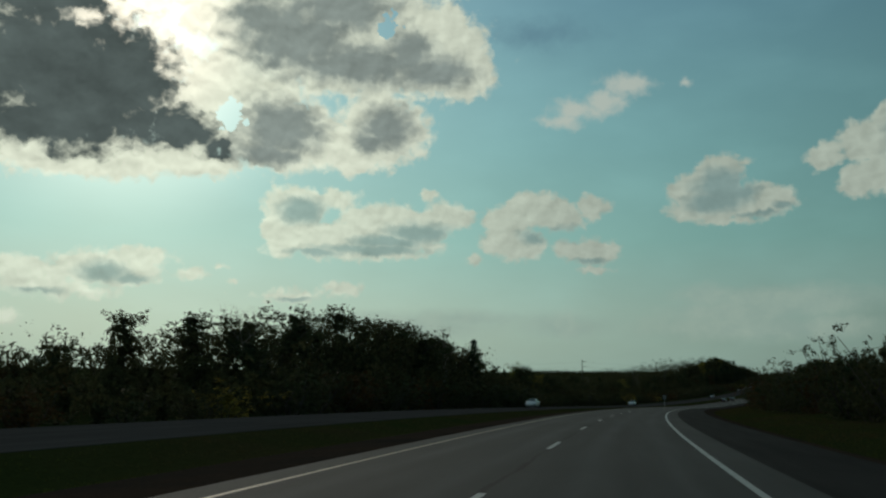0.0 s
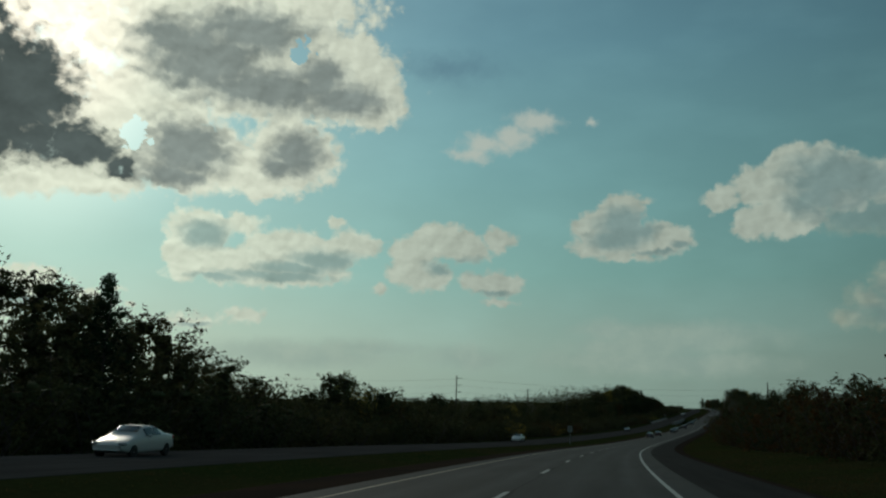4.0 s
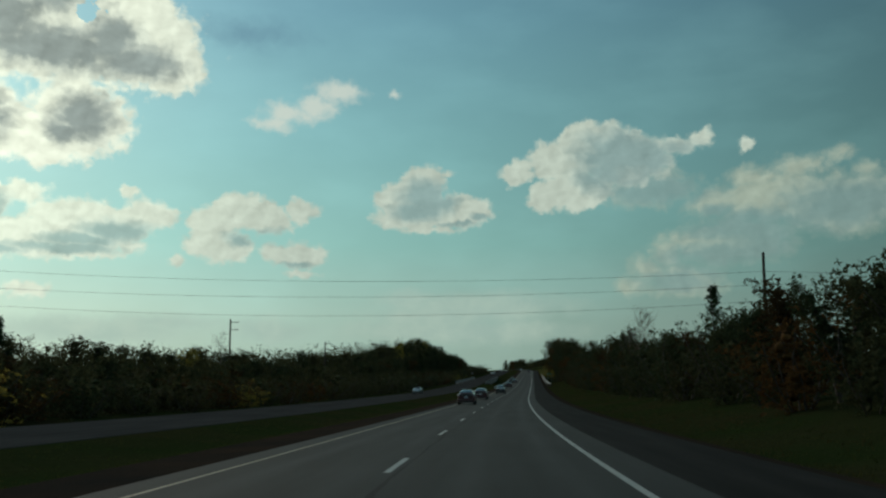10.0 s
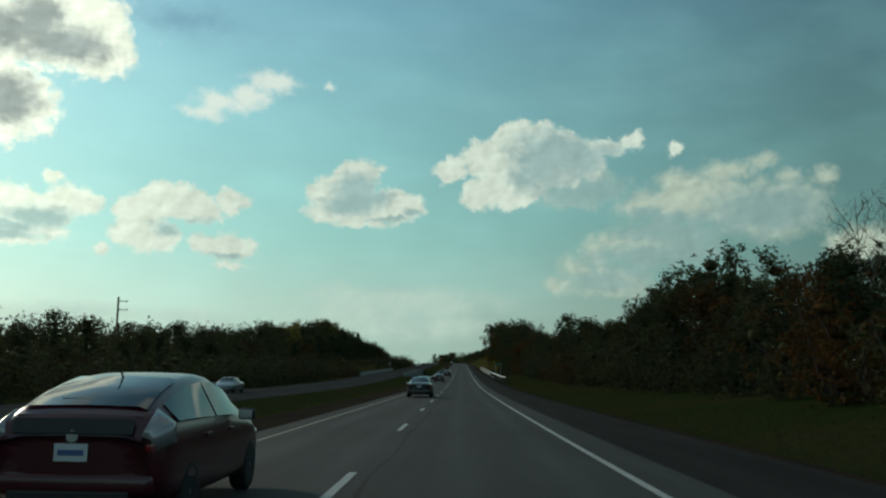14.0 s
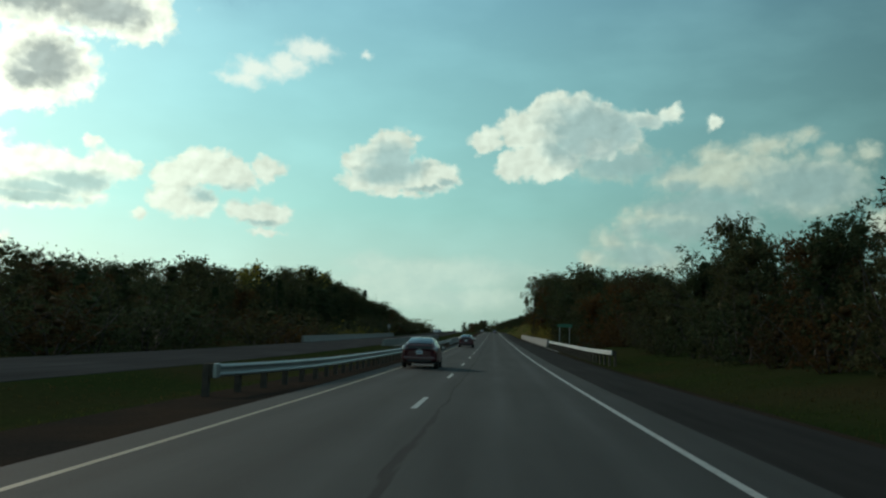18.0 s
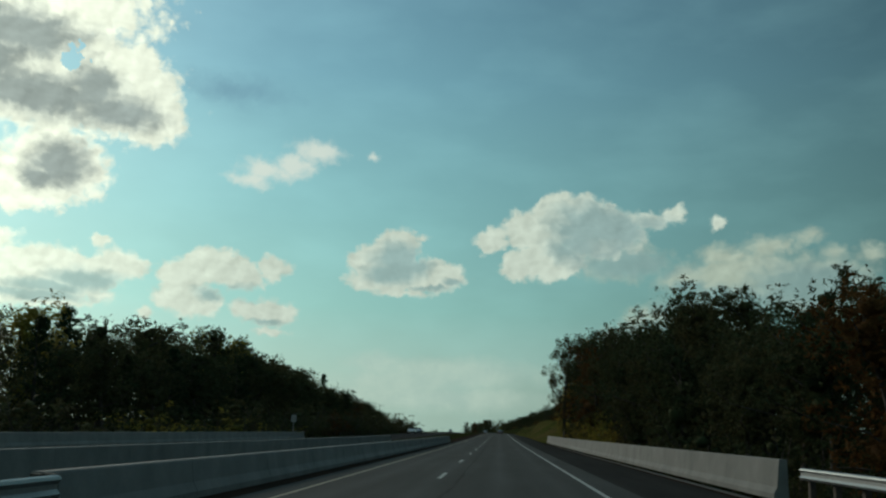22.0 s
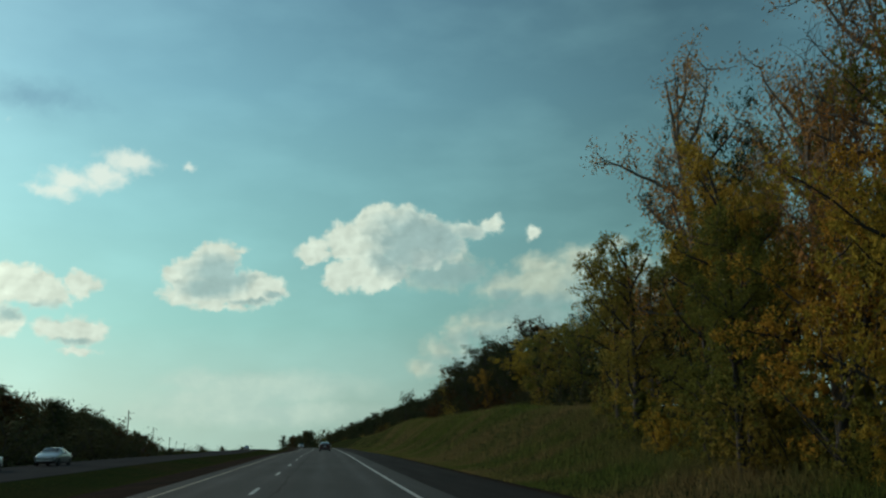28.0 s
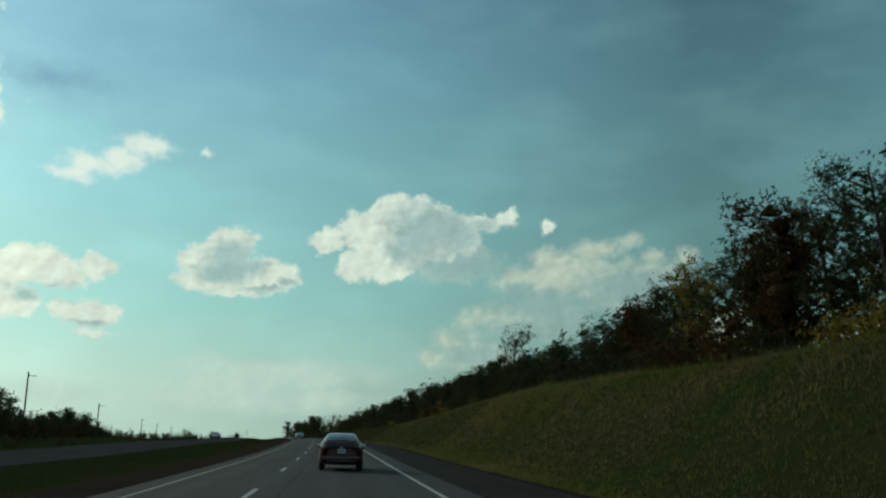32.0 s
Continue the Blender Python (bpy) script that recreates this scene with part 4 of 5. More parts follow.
LEFT_TOP = (LEFT_TOP[0] + FAR_LEFT_TOP[0], LEFT_TOP[1] + FAR_LEFT_TOP[1])
LEFT_AT = ([400, 440, 600, 660], [50, 57, 57, 64])
RIGHT_TOP = ([60, 130, 190, 221, 235, 249, 267, 275, 291, 312, 326, 335, 355, 369, 397, 409, 447, 459, 468, 482, 490, 497, 530, 553, 570, 588, 597, 629, 650, 680, 692, 706, 720, 735, 760, 780, 800, 815, 826, 840, 860, 888],
             [7, 7.2, 7.4, 7.3, 8.2, 10.4, 10.4, 7.8, 8, 7.6, 8.9, 10.2, 8.8, 9, 9.2, 9, 9.4, 10.6, 12.2, 13.4, 12.8, 9.6, 11.2, 10.8, 12, 11.8, 9.8, 10.6, 12.4, 13, 13.4, 15.4, 17.6, 19, 20, 19.6, 19, 18, 17, 14.5, 14.5, 15])
FAR_RIGHT_TOP = ([898, 925, 944, 960, 995, 1020, 1060, 1130, 1200, 1300, 1400], [16.4, 16, 16.4, 15, 12.6, 13, 13, 13, 11.5, 10.5, 10])
RIGHT_TOP = (RIGHT_TOP[0] + FAR_RIGHT_TOP[0], RIGHT_TOP[1] + FAR_RIGHT_TOP[1])


def choose(rng, table):
    names, weights = zip(*table)
    return names[int(rng.choice(len(names), p=np.array(weights) / sum(weights)))]


rng = np.random.default_rng(7)
s = -66.0
FRONT_MOST = ([940, 960, 985, 1030, 1060], [5.5, 4.2, 1.9, .8, .5])
MIDDLE_MOST = ([940, 1034, 1063, 1085, 1113, 1150], [20, 7.6, 3, 5, 3.2, 1])
while s < 1250:
    top = float(np.interp(s, *LEFT_TOP))
    edge = float(np.interp(s, *LEFT_AT))
    plant(choose(rng, [("shrub", 5), ("brush", .3), ("sumac", 1)]), s + rng.uniform(-1, 1), -33 + rng.uniform(-2, 2), min(5.5, top * .6, float(np.interp(s, *FRONT_MOST))) * rng.uniform(.85, 1.2), rng, 2.0)
    if top > 3.5:
        mid = -33 - (edge - 33) * .55
        plant(choose(rng, [("oak", 5), ("ash", 3), ("rust", 1), ("pine", .5)]), s + 3 + rng.uniform(-2, 2), mid + rng.uniform(-1.5, 1.5), min(top * 1.08 * -mid / edge + .8, float(np.interp(s, *MIDDLE_MOST)) + .8) * rng.uniform(.75, 1.0), rng, 1.4)
        plant(choose(rng, [("oak", 4), ("ash", 4), ("olive", .25), ("pine", .4)]), s + rng.uniform(-2, 2), -edge + rng.uniform(-1.5, 1.5), (top * 1.1 + 1.1) * rng.uniform(.88, 1.04), rng, 1.4)
    s += 9.4
s = 40.0
NEAR_EDGE = ([735, 768, 814, 832, 862], [16, 13.5, 13.9, 16.2, 20.5])
while s < 1420:
    top = float(np.interp(s, *RIGHT_TOP))
    bank = s > 836
    wedge = 806 < s < 866
    d0 = float(np.interp(s, *NEAR_EDGE)) if s > 735 else 15.5
    under = ([("gold_brush", 3), ("brush", 3)] if 806 < s < 850 else [("sumac", 2), ("shrub", 4), ("brush", 1)] if bank else [("brush", 3), ("shrub", 2)] if s > 740
             else [("shrub", 5), ("sumac", 1.5)])
    plant(choose(rng, under), s + rng.uniform(-1, 1), d0 + rng.uniform(.4, 1.4), (3.6 if 800 < s < 836 else 2.6 if s > 800 else 4.8) * rng.uniform(.7, 1.25), rng, 1.4)
    mix = ([("near_olive", 3), ("near_gold", 2.5), ("near_rust", 2), ("near_dark", 1)] if wedge else [("near_rust", 2), ("near_olive", 2.5), ("near_gold", 1.5), ("near_dark", 2)] if 866 <= s < 900 else [("near_dark", 4), ("mid_oak", 2), ("near_olive", .9), ("mid_rust", 2)] if 866 <= s < 990
           else [("mid_oak", 5), ("mid_ash", 3), ("mid_rust", 1.2)] if s < 640 else [("mid_oak", 4), ("mid_ash", 4), ("mid_rust", .7)] if s < 1000 else [("oak", 4), ("ash", 4), ("olive", .6)])
    for row in (d0 + 3.2, d0 + 8.0):
        frac = (.86 if row < d0 + 4 else 1.0) if bank else .68 + .04 * (row - 16)
        w = s + rng.uniform(-1.8, 1.8)
        h = float(np.interp(w, *RIGHT_TOP)) * rng.uniform(.9, 1.07) * frac - lie(w, row)
        if wedge:
            h = float(np.interp(w, [806, 814, 822, 834, 852, 866], [16, 15.5, 15, 13.2, 12.4, 12.4] if row < d0 + 4 else [19, 19, 19, 19, 18.5, 16])) * rng.uniform(.9, 1.0) - lie(w, row)
        elif 768 < s <= 806:
            h = top * (.55 if row < d0 + 4 else .9) * rng.uniform(.8, 1.1)
        if h > 2:
            plant(choose(rng, mix), w, row + rng.uniform(-1, 1) + (.8 if wedge else 0), h, rng, .75 if wedge else 1.25)
    s += 11 if s > 1100 else 7.4 if s < 760 else 5.8
for s in range(1430, 1690, 20):
    plant(choose(rng, [("oak", 3), ("ash", 3), ("rust", 1)]), s, 14 + rng.uniform(0, 6), rng.uniform(12, 15.5), rng, 1.2)
# single trees that stand out
for kind, s, d, h, w in (("olive", 300, -60, 13.8, 1.1), ("cedar", 295, -64, 11, 1), ("thin", 100, -43, 13, 1), ("thin", 160, -38, 15, .9), ("pine", 178, -37, 13.5, 1), ("cedar", 236, -43, 6.5, 1),
                         ("pine", 391, 25, 12.5, 1), ("thin", 383, -58, 10, 1), ("pine", 372, -50, 10, .9), ("thin", 434, -48, 12, .8), ("thin", 436, 20, 10.5, .8), ("thin", 444, 22, 11, .8), ("thin", 404, 18.5, 11.5, .9), ("thin", 407, 19.5, 11, .9),
                         ("ash", 603, 24, 14, 1), ("pine", 938, -60, 19, 1), ("mid_oak", 703, 16.5, 13, .9), ("mid_ash", 712, 16.5, 13.6, 1.0), ("great_oak", 728, 16.8, 15.2, .9), ("mid_oak", 739, 16.8, 16, .8), ("great_oak", 752, 16.8, 17.2, .85), ("great_oak", 764, 17, 17, .85), ("great_oak", 800, 13.4, 19.8, .95), ("great_oak", 790, 16, 18.5, .9), ("great_oak", 777, 16.5, 17, .9),
                         ("near_gold", 809, 15.2, 12, .9), ("near_gold", 814, 15.0, 10, .9), ("near_olive", 821, 16, 9.5, 1.0), ("near_olive", 836, 17, 10.5, 1.1), ("near_olive", 842, 18, 10, 1.1), ("brush", 812, 15, 4, 1.2), ("brush", 817, 15.6, 3.6, 1.2), ("brush", 823, 16.4, 3.4, 1.2), ("near_olive", 826, 16.4, 9, 1.0), ("near_olive", 818, 14.2, 7, 1.1),
                         ("near_rust", 811, 17.5, 20, .85), ("near_rust", 816, 18.5, 18.5, .9), ("near_rust", 822, 20, 16, .9), ("thin", 816, 18, 19, .5),
                         ("near_rust", 813, 20, 16, .9), ("near_rust", 832, 20, 20.5, .8), ("near_dark", 836, 21.5, 18.5, .7), ("great_oak", 795, 17.5, 20, .9), ("near_dark", 995, 19, 7.2, 1),
                         ("near_gold", 911, 22.5, 6, 1.1), ("sumac", 945, 19.6, 2.8, 1.5), ("sumac", 950, 20, 3, 1.5), ("sumac", 956, 20.4, 2.6, 1.4), ("ash", 1700, 14, 17, 1.1)):
    plant(kind, s, d, h, rng, w)


def woods(name, label, spots, leaf_mat, count, size, seed, loose=1.1, lumps=4):
    """A far mass of foliage: leafy clumps under the tree tops."""
    g = np.random.default_rng(seed)
    centres, radii = [], []
    for s, d, top in spots:
        base = road(s, d, lie(s, d))
        for k in range(lumps):
            centres.append((base.x + g.normal(0, 1.6 * loose), base.y + g.normal(0, 1.6 * loose), base.z + top * (k + g.uniform(.2, .75)) / lumps))
            radii.append(loose * g.uniform(.7, 1.3))
    centres, radii = np.array(centres), np.array(radii)
    v, f = leaf_cloud(g, centres, count, 0, size, .1, radii * .7)
    inside = np.array([tuple(road(s, d, lie(s, d) + top * k)) for s, d, top in spots for k in (.15, .4, .65)])
    reach = np.repeat([top * .22 for s, d, top in spots], 3)
    for lv, lf in (spray_cloud(g, centres, len(centres) * 8, loose * .28, radii), spray_cloud(g, inside, len(inside) * 12, loose * .55, reach)):
        v, f = np.concatenate([v, lv]), np.concatenate([f, lf + len(v)])
    ob = new(name, leaf_mesh(name, v, f, leaf_mat))
    return tagged(ob, label, "woods", kind="stuff")


g = np.random.default_rng(3)
left_spots = [(s, d, (float(np.interp(s, *LEFT_TOP)) * 1.06 + 1.0) * g.uniform(.75, .95)) for s in np.arange(-80, 1245, 4.6) for d in (-float(np.interp(s, *LEFT_AT)) - np.array([-9 if s < 1030 else 0, 2.5, 8, 15]))]
left_spots += [(s, -float(np.interp(s, *LEFT_AT)) + 15, float(np.interp(s, *LEFT_TOP)) * .62 * g.uniform(.8, 1.0)) for s in np.arange(-80, 640, 4.2)]
BACK_TOP = ([300, 360, 400, 440, 504, 550, 600, 640, 700, 740, 805, 850, 890, 950, 1000], [6, 9, 10, 9.5, 11, 11.5, 12.5, 13, 14, 16.5, 19.5, 21, 20.5, 18, 13])
left_spots += [(s, d, float(np.interp(s, *BACK_TOP)) * 1.05 * g.uniform(.85, 1.03) + 1) for s in np.arange(310, 990, 5.0) for d in (-76, -84, -93, -112)]
right_spots = [(s, d, (float(np.interp(s, *RIGHT_TOP)) * g.uniform(.7, .9) - lie(s, d))) for s in np.arange(40, 1300, 4.0) for d in (25, 32, 40)]
woods("woodland", "dense dark woods behind the roadside trees", left_spots, M_LEAF_DARK, 60000, .16, 5, 1.4)
woods("woodland", "dense dark autumn woods behind the roadside trees", right_spots, M_LEAF_DARK, 45000, .15, 6, 1.3)
far_spots = [(s, d, g.uniform(3.5, 6.5)) for s in np.arange(1450, 1850, 14.0) for d in np.arange(-420, -26, 14.0) if g.uniform() < .6]
far_spots += [(s, d, g.uniform(8, 14)) for s in np.arange(1300, 1900, 12.0) for d in (24, 32, 45, 60)]
woods("far_woodland", "low distant tree line at the horizon", far_spots, M_LEAF_DARK, 30000, .4, 8, 1.6, 3)

# ---- grass ----


def grass(name, label, boxes, size, seed, mat=None):
    """Tufts of blades strewn over stretches: s from, s to, d from, d to, count."""
    g2 = np.random.default_rng(seed)
    c = []
    for s0, s1, d0, d1, count in boxes:
        for s_, d_ in zip(g2.uniform(s0, s1, count), g2.uniform(d0, d1, count)):
            for k in range(3):
                p = road(s_ + g2.normal(0, .12), d_ + g2.normal(0, .12), lie(s_, d_))
                c.append((p.x, p.y, p.z))
    c = np.array(c)
    m = len(c)
    a = np.stack([g2.normal(0, .35, m), g2.normal(0, .35, m), np.ones(m)], 1) * (size * g2.uniform(.5, 1.5, m))[:, None]
    t = g2.uniform(0, 6.28, m)
    b = np.stack([np.cos(t), np.sin(t), 0 * t], 1) * .022
    v = np.stack([c - b, c + b, c + a], 1).reshape(-1, 3)
    return tagged(new(name, leaf_mesh(name, v, np.arange(m * 3).reshape(-1, 3), mat or M_GRASS)), label, "grass", kind="stuff")


grass("verge_grass", "rough green and straw-coloured grass on the bank and verges",
      [(790, 1000, 8.9, 20.5, 50000), (1000, 1100, 8.9, 20.5, 5000)], .15, 21)
grass("roadside_grass", "short green grass between the shoulder and the woods, colour darkened for cloud shade", [(-20, 640, 8.9, 14.5, 16000), (740, 790, 8.9, 13, 2000)], .1, 24, M_GRASS_SHADED)
grass("median_grass", "rough green grass in the median", [(-20, 530, -13.4, -6.7, 12000), (530, 640, -13.2, -6.7, 3000), (742, 1060, -13.6, -6.7, 8000)], .06, 22, M_GRASS_SHADED)

grass("bank_weeds", "tall olive and brown weeds on the grassy bank", [(806, 880, 11, 20, 2600), (880, 1000, 14.5, 20.5, 2600), (806, 850, 13, 19, 2600)], .42, 23)

# ---- poles and cables ----


def utility_pole(s, d, top, arms, label, turn=0.0):
    thing = new("utility_pole")
    lo = lie(s, d) - .3
    part("shaft", lathe_bm([(lo, .2), (top * .5, .18), (top, .15), (top + .03, .08)], 12, "Z"), M_POLE, thing, smooth_shade=True)
    for h, side in arms:
        part("cross_arm", box_bm(1.7, .1, .12, (side * .75, .14, h), .01), M_POLE, thing)
        for x in (side * .2, side * 1.45):
            part("insulator", insulator_bm(x, .14, h + .06), M_SIGN_WHITE, thing, "pale porcelain insulator")
    thing.matrix_basis = road_pose(s, d, 0, turn)
    return tagged(thing, label, "utility pole", "power line poles")


def insulator_bm(x, y, z):
    bm = lathe_bm([(0, .05), (.04, .075), (.1, .045), (.16, .065), (.21, .03)], 10, "Z")
    bmesh.ops.translate(bm, verts=bm.verts, vec=(x, y, z))
    return bm


def cable(p, q, sag, label):
    cu = bpy.data.curves.new("cable", "CURVE")
    cu.dimensions, cu.bevel_depth, cu.bevel_resolution = "3D", .016, 1
    sp = cu.splines.new("POLY")
    sp.points.add(32)
    for i in range(33):
        k = i / 32
        m = p.lerp(q, k)
        sp.points[i].co = (m.x, m.y, m.z - sag * 4 * k * (1 - k), 1)
    cu.materials.append(M_CABLE)
    return tagged(new("cable", cu), label, "cable", "cables over the road")


ARMS = [(15.2, 1), (13.2, 1), (11.2, 1)]
utility_pole(383, -60, 16.0, ARMS, "dark wooden utility pole with three cross arms")
utility_pole(380.5, 28.2, 15.7, [], "dark wooden utility pole above the roadside woods")
utility_pole(460, -55, 14.5, [(13.9, 1), (12.4, 1)], "dark wooden utility pole with two cross arms behind the woods")
utility_pole(544, -55, 13.1, [(12.4, 1), (11.0, 1)], "dark wooden utility pole behind the woods")
for s, d, top in ((1103, -57.3, 12.4), (1201, -59.7, 9.1), (1362, -69.2, 8.2), (1470, -73.2, 8.2), (1568, -71.9, 8.2)):
    utility_pole(s, d, top, [(top - .8, 1)], "slim wooden utility pole beside the open field")
for h1, h2, sag in ((15.0, 13.7, 1.2), (13.0, 12.35, 1.25), (11.0, 10.65, 1.45)):
    cable(road(383, -59, h1), road(380.5, 28.2, h2), sag, "thin power cable hanging across the highway")
    cable(road(380.5, 28.2, h2), road(376, 100, h2 + 1), 1.0, "thin power cable above the roadside woods")
    cable(road(383, -59, h1), road(386, -150, h1 + 1), 1.6, "thin power cable above the woods beyond the median")

# ---- signs ----


def road_sign(s, d, w, h, foot, face, label, posts=1, ink=None, back=False):
    thing = new("road_sign")
    lo = lie(s, d) - .3
    for x in ([0] if posts == 1 else [-w * .33, w * .33]):
        part("post", box_bm(.09, .06, foot + h - lo - .1, (x, .05, (foot + h - .1 + lo) / 2), .01), M_STEEL, thing, "slim sign post")
    part("panel", box_bm(w, .012, h, (0, 0, foot + h / 2), .004), face, thing)
    for x, z, a, b in ink or ():
        part("symbol_bar", box_bm(a, .006, b, (x, -.01, foot + z), .001), M_SIGN_DARK, thing)
    thing.matrix_basis = road_pose(s, d)
    return tagged(thing, label, "road sign", "road signs")


road_sign(291.5, -12, .9, 1.1, 1.8, M_SIGN_WHITE, "white square road sign with a dark symbol in the median grass",
          ink=[(-.14, .55, .07, .5), (.14, .6, .07, .42), (0, .4, .3, .08), (0, .72, .2, .07)])
road_sign(634, 10.4, 2.0, .45, 2.85, M_SIGN_GREEN, "narrow green road sign on two slim posts", 2)
road_sign(740, -25.5, .7, .9, 1.6, M_SIGN_WHITE, "small pale road sign beside the opposite bridge")

# ---- vehicles ----


def section(y, zb, zm, zt, wb, wt, crown=.05):
    """Half outline of a body at y: sill, flank, belt, shoulder."""
    return [(wb * .9, zb), (wb, zb + .12), (wb * 1.01, (zb + zm) / 2), (wb * .985, zm), (wt, zt - crown * .8), (wt * .8, zt - crown * .2), (0, zt)]


HATCH = [  # y, sill, belt, top, half width, half roof
    (-2.22, .42, .84, .9, .70, .6), (-2.16, .3, .95, 1.06, .80, .66), (-1.95, .24, 1.0, 1.17, .85, .64), (-1.55, .2, 1.0, 1.3, .86, .61), (-1.0, .18, .98, 1.42, .8625, .59),
    (-.35, .18, .96, 1.485, .8625, .58), (.15, .18, .95, 1.48, .8625, .58), (.6, .18, .94, 1.38, .86, .6), (1.05, .18, .93, 1.18, .86, .64), (1.4, .18, .92, 1.0, .855, .7),
    (1.8, .2, .84, .88, .84, .7), (2.1, .26, .7, .74, .78, .64), (2.22, .36, .56, .6, .66, .5)]
SEDAN = [
    (-2.4, .42, .86, .92, .72, .62), (-2.34, .3, .98, 1.02, .82, .7), (-2.0, .22, 1.0, 1.06, .88, .72), (-1.6, .2, 1.0, 1.1, .9, .68), (-1.2, .18, .98, 1.28, .905, .62), (-.7, .18, .97, 1.44, .905, .58),
    (-.1, .18, .96, 1.47, .905, .58), (.35, .18, .95, 1.44, .905, .59), (.8, .18, .94, 1.24, .9, .64), (1.2, .18, .93, 1.0, .9, .74),
    (1.7, .2, .86, .9, .88, .74), (2.2, .26, .72, .76, .82, .68), (2.4, .38, .58, .62, .7, .54)]


def vehicle(name, label, stations, paint, glass=True):
    thing = new(name)
    # body shell
    verts, faces, rings = [], [], []
    for st in stations:
        half = section(*st)
        ring = [(x, st[0], z) for x, z in half] + [(-x, st[0], z) for x, z in half[-2::-1]]
        rings.append(len(verts))
        verts += ring
    n = 13
    for a, b in zip(rings, rings[1:]):
        for j in range(n - 1):
            faces.append((a + j, a + j + 1, b + j + 1, b + j))
        faces.append((a + n - 1, a, b, b + n - 1))
    faces += [tuple(range(n)), tuple(reversed([rings[-1] + j for j in range(n)]))]
    shell = mesh_object("body", verts, faces, paint, thing, smooth_shade=True)
    bev = shell.modifiers.new("soft", "SUBSURF")
    bev.levels = bev.render_levels = 2

    def at(y, k):
        """Point k of the half outline at y."""
        for p, q in zip(stations, stations[1:]):
            if p[0] <= y <= q[0]:
                f = (y - p[0]) / (q[0] - p[0])
                u, v = section(*p)[k], section(*q)[k]
                return Vector((u[0] + (v[0] - u[0]) * f, y, u[1] + (v[1] - u[1]) * f))
    cab = [s_ for s_ in stations if s_[3] - s_[2] > .12]
    y0, y1 = cab[0][0], cab[-1][0]
    # side windows
    for side in (1, -1):
        for lo, hi, nm in ((y0 + .25, -.35, "rear_side_window"), (-.28, y1 - .3, "front_side_window")):
            pts, out = [], Vector((side * .006, 0, .002))
            ys = np.linspace(lo, hi, 7)
            for y in ys:
                a, b = at(y, 3), at(y, 4)
                for k in (.1, .5, .86):
                    m = a.lerp(b, k)
                    m.x = (m.x + .008) * side
                    pts.append(m)
            fs = [(i * 3 + j, i * 3 + j + 1, i * 3 + j + 4, i * 3 + j + 3) for i in range(6) for j in range(2)]
            mesh_object(nm, pts, fs, M_GLASS, thing, "dark reflecting side window", True)
    # front and rear screens follow the shell between the roof and the belt
    for lo, hi, nm in ((stations[0][0] + .25 if name == "hatchback_car" else y0 - .25, y0 + (1.0 if name == "hatchback_car" else .62), "rear_window"), (y1 - .42, y1 + .12, "windscreen")):
        pts = []
        ys = np.linspace(lo, hi, 6)
        for y in ys:
            e, m, t = at(y, 4), at(y, 5), at(y, 6)
            for q, sx in ((e, -.93), (m, -1), (t, 1), (m, 1), (e, .93)):
                pts.append(Vector((q.x * sx, y, q.z + .014)))
        fs = [(i * 5 + j, i * 5 + j + 1, i * 5 + j + 6, i * 5 + j + 5) for i in range(5) for j in range(4)]
        mesh_object(nm, pts, fs, M_GLASS, thing, "sloping tinted window", True)
    back, front = stations[0][0], stations[-1][0]
    w = max(s_[4] for s_ in stations)
    for side in (1, -1):
        if name == "hatchback_car":
            pts = []
            for y in np.linspace(back + .015, back + .3, 5):
                low, belt, top_edge = at(y, 2), at(y, 3), at(y, 4)
                for m in (low.lerp(belt, .55), belt, belt.lerp(top_edge, .45), belt.lerp(top_edge, .9)):
                    pts.append(Vector(((m.x + .006) * side, y - .006, m.z)))
            fs = [(i * 4 + j, i * 4 + j + 1, i * 4 + j + 5, i * 4 + j + 4) for i in range(4) for j in range(3)]
            lamp = mesh_object("tail_light", pts, fs, M_LAMP_CLEAR, thing, "tall clear rear lamp cluster", True)
            lamp.modifiers.new("thick", "SOLIDIFY").thickness = .03
            part("brake_lens", box_bm(.09, .02, .07, (side * (w - .14), back + .0, .8), .01), M_LAMP_RED, lamp, "red brake lens", True)
        else:
            part("tail_light", box_bm(.2, .2, .2, (side * (w - .15), back + .13, .86), .05), M_LAMP_RED, thing, "red rear lamp", True)
        part("headlight", box_bm(.3, .34, .15, (side * (w - .24), front - .2, .66), .05), M_LAMP_CLEAR, thing, "clear headlight", True)
        mirror = part("door_mirror", box_bm(.2, .1, .14, (side * (w + .1), y1 - .42, .99), .04), M_TRIM if name == "hatchback_car" else paint, thing, "", True)
        part("mirror_glass", box_bm(.15, .01, .1, (side * (w + .1), y1 - .475, .99), .004), M_RIM, mirror)
        for y in (-.75, .25):
            part("door_handle", box_bm(.03, .19, .035, (side * (w + .012), y, .84), .012), paint, thing)
        for y in (back + .88, front - .86):
            wheel = part("wheel", lathe_bm([(-.1, .2), (-.105, .29), (-.08, .315), (.08, .315), (.105, .29), (.1, .2)], 24), M_RUBBER, thing, "", True)
            wheel.location = (side * (w - .1), y, .315)
            part("rim", lathe_bm([(-.03, .2), (.03 * side + .06 * side, .19), (.1 * side, .16), (.085 * side, .06), (.1 * side, .03)], 16), M_RIM, wheel, "silver wheel rim", True)
    part("licence_plate", box_bm(.31, .012, .16, (0, back - .015, .8 if name != "hatchback_car" else .75), .004), M_PLATE, thing, "pale rear plate")
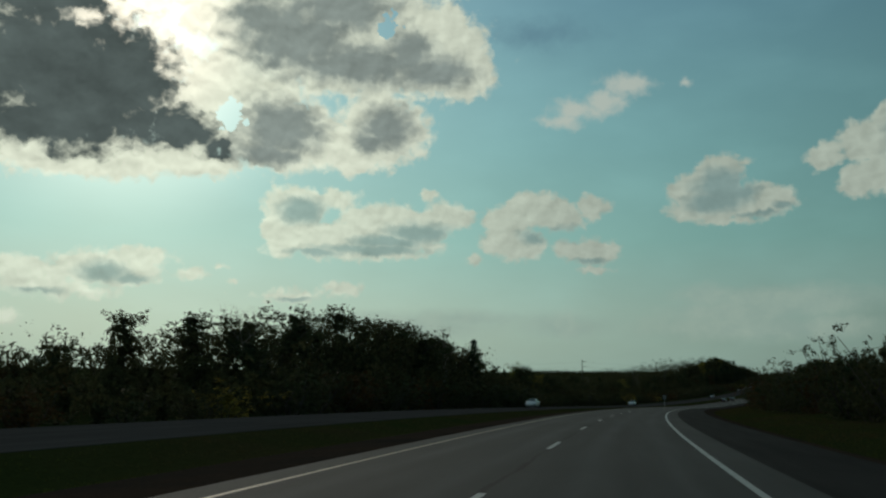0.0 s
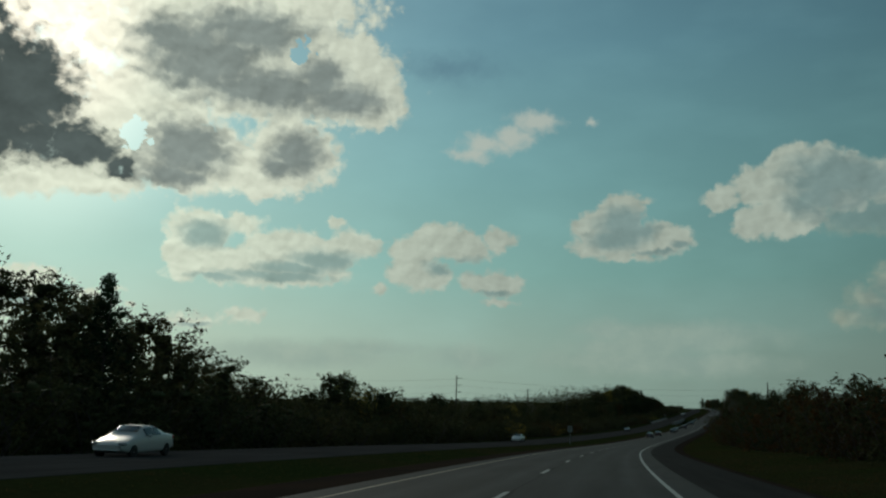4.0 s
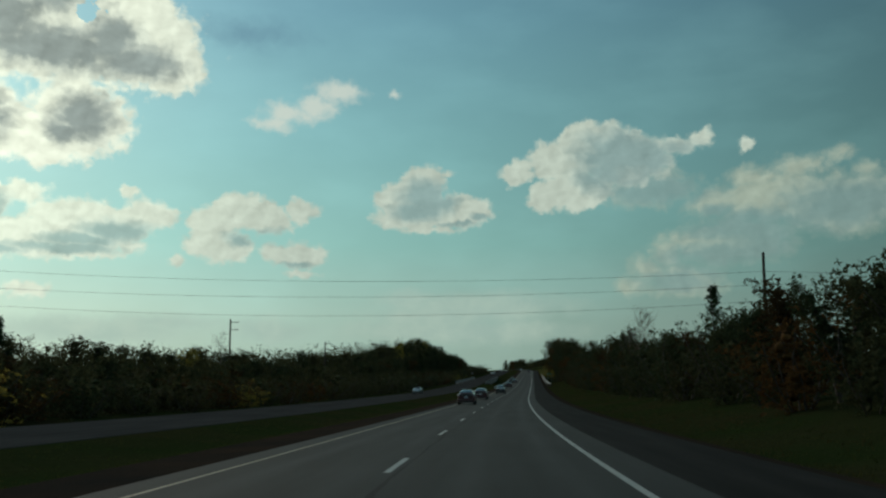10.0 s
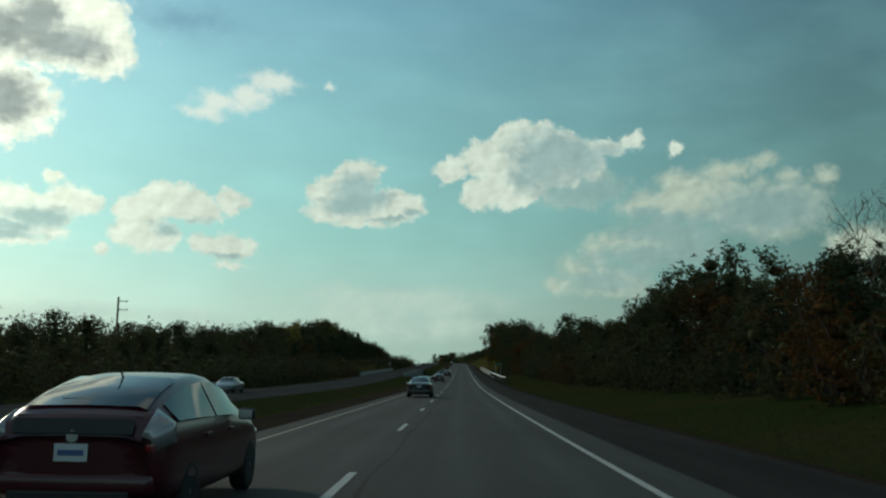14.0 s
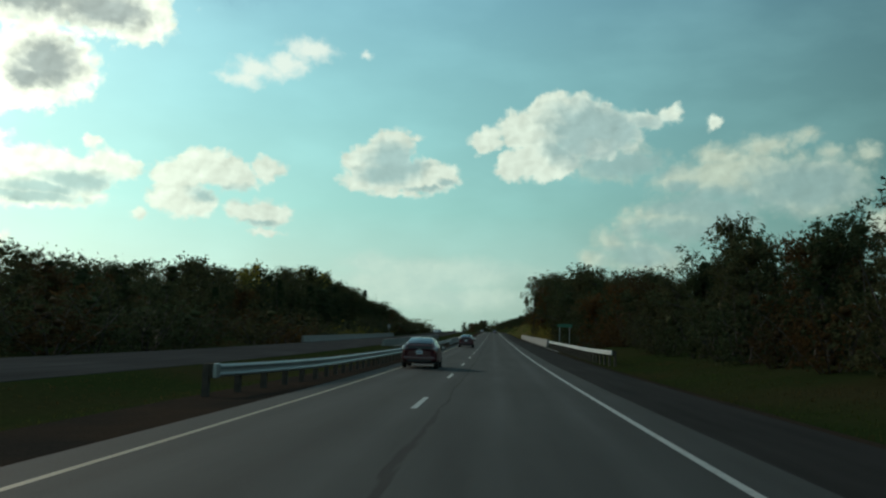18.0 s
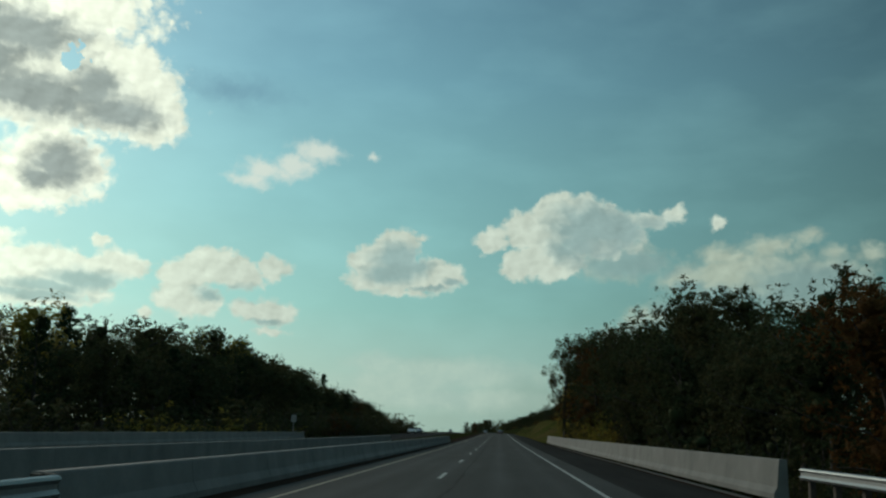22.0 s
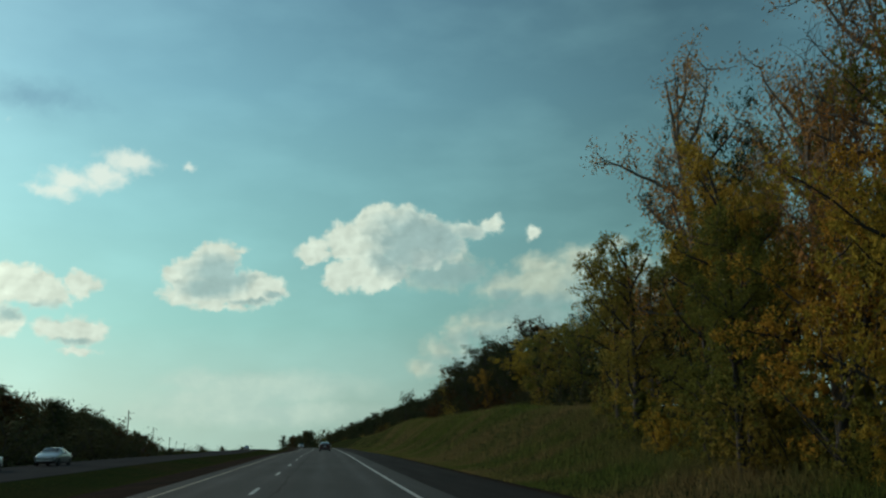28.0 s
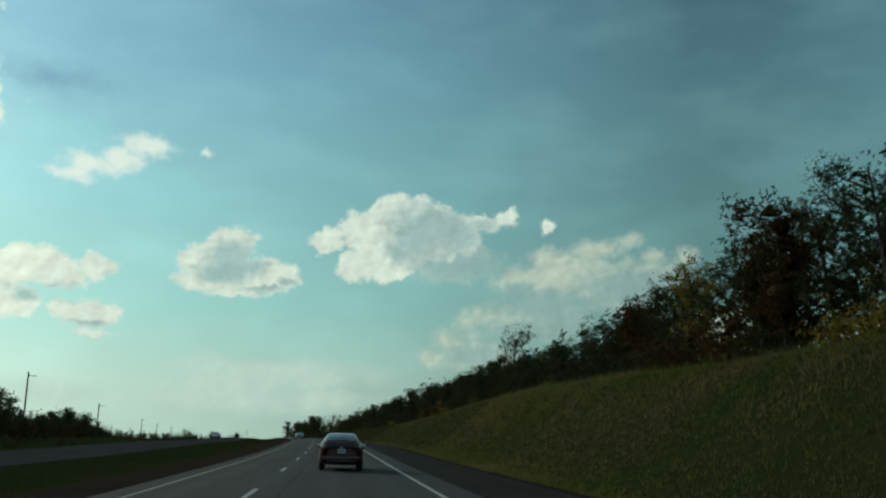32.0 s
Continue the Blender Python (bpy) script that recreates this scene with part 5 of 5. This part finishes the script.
    part("plate_bar", box_bm(.24, .006, .05, (0, back - .024, .8 if name != "hatchback_car" else .75), .002), M_INK, thing)
    part("rear_bumper", box_bm(w * 1.76, .16, .2, (0, back + .05, .46), .06), paint, thing, "", True)
    part("bumper_insert", box_bm(w * 1.3, .05, .1, (0, back - .02, .36), .02), M_TRIM, thing)
    if name == "hatchback_car":
        part("spoiler", box_bm(w * 1.36, .14, .03, (0, back + .2, 1.07), .012), paint, thing)
        pane = part("lower_rear_window", box_bm(w * 1.3, .02, .15, (0, 0, 0), .008), M_TRIM, thing, "dark upright window under the spoiler")
        pane.matrix_basis = pose(0, back + .012, .985, -18)
        part("antenna", rod_bm((0, -1.0, 1.42), (0, -1.16, 1.56), .012, .006, 6), M_TRIM, thing)
        part("wiper", box_bm(.34, .02, .02, (-.12, back + .42, 1.22), .006), M_TRIM, thing)
        part("badge", lathe_bm([(0, .055), (.008, .05)], 16), M_RIM, thing).matrix_basis = pose(0, back - .012, .895, 0, 0, 90)
    return tagged(thing, label, "car", "cars on the highway")


def park(thing, s, d, up=-.01, turn=0.0):
    thing.matrix_basis = road_pose(s, d, up, turn)
    return thing


hatch = park(vehicle("hatchback_car", "dark red hatchback car in the inner lane", HATCH, M_RED_PAINT), 553.3, -2.65)
park(copy_thing(hatch, Matrix()), 376.3, -2.65)["label"] = "dark red hatchback car in the inner lane beside the median"
for s, d in ((405.6, -2.6), (494.3, -2.92), (616.8, -2.35)):
    park(copy_thing(hatch, Matrix()), s, d)["label"] = "dark red hatchback car in the inner lane"
park(copy_thing(hatch, Matrix()), 942, 1.25)["label"] = "dark red hatchback car ahead in the outer lane"
sedan = park(vehicle("sedan_car", "black cherry sedan car in the inner lane", SEDAN, M_BLACK_PAINT), 464, -1.9)
silver = park(vehicle("sedan_car", "silver sedan car in the inner lane", SEDAN, M_SILVER_PAINT), 1120, -1.8)
white = park(vehicle("sedan_car", "white sedan car on the opposite carriageway", SEDAN, M_WHITE_PAINT), 282, -20.2, -.33, 180)
for s, d, src, lab in ((480, -20.2, silver, "silver sedan car"), (853, -20.7, white, "white sedan car"),
                       (868.5, -20.3, silver, "silver sedan car"), (154, -20.2, white, "white sedan car"), (1118, -20.2, silver, "silver sedan car")):
    park(copy_thing(src, Matrix()), s, d, -.33, 180)["label"] = lab + " coming towards us on the opposite carriageway"
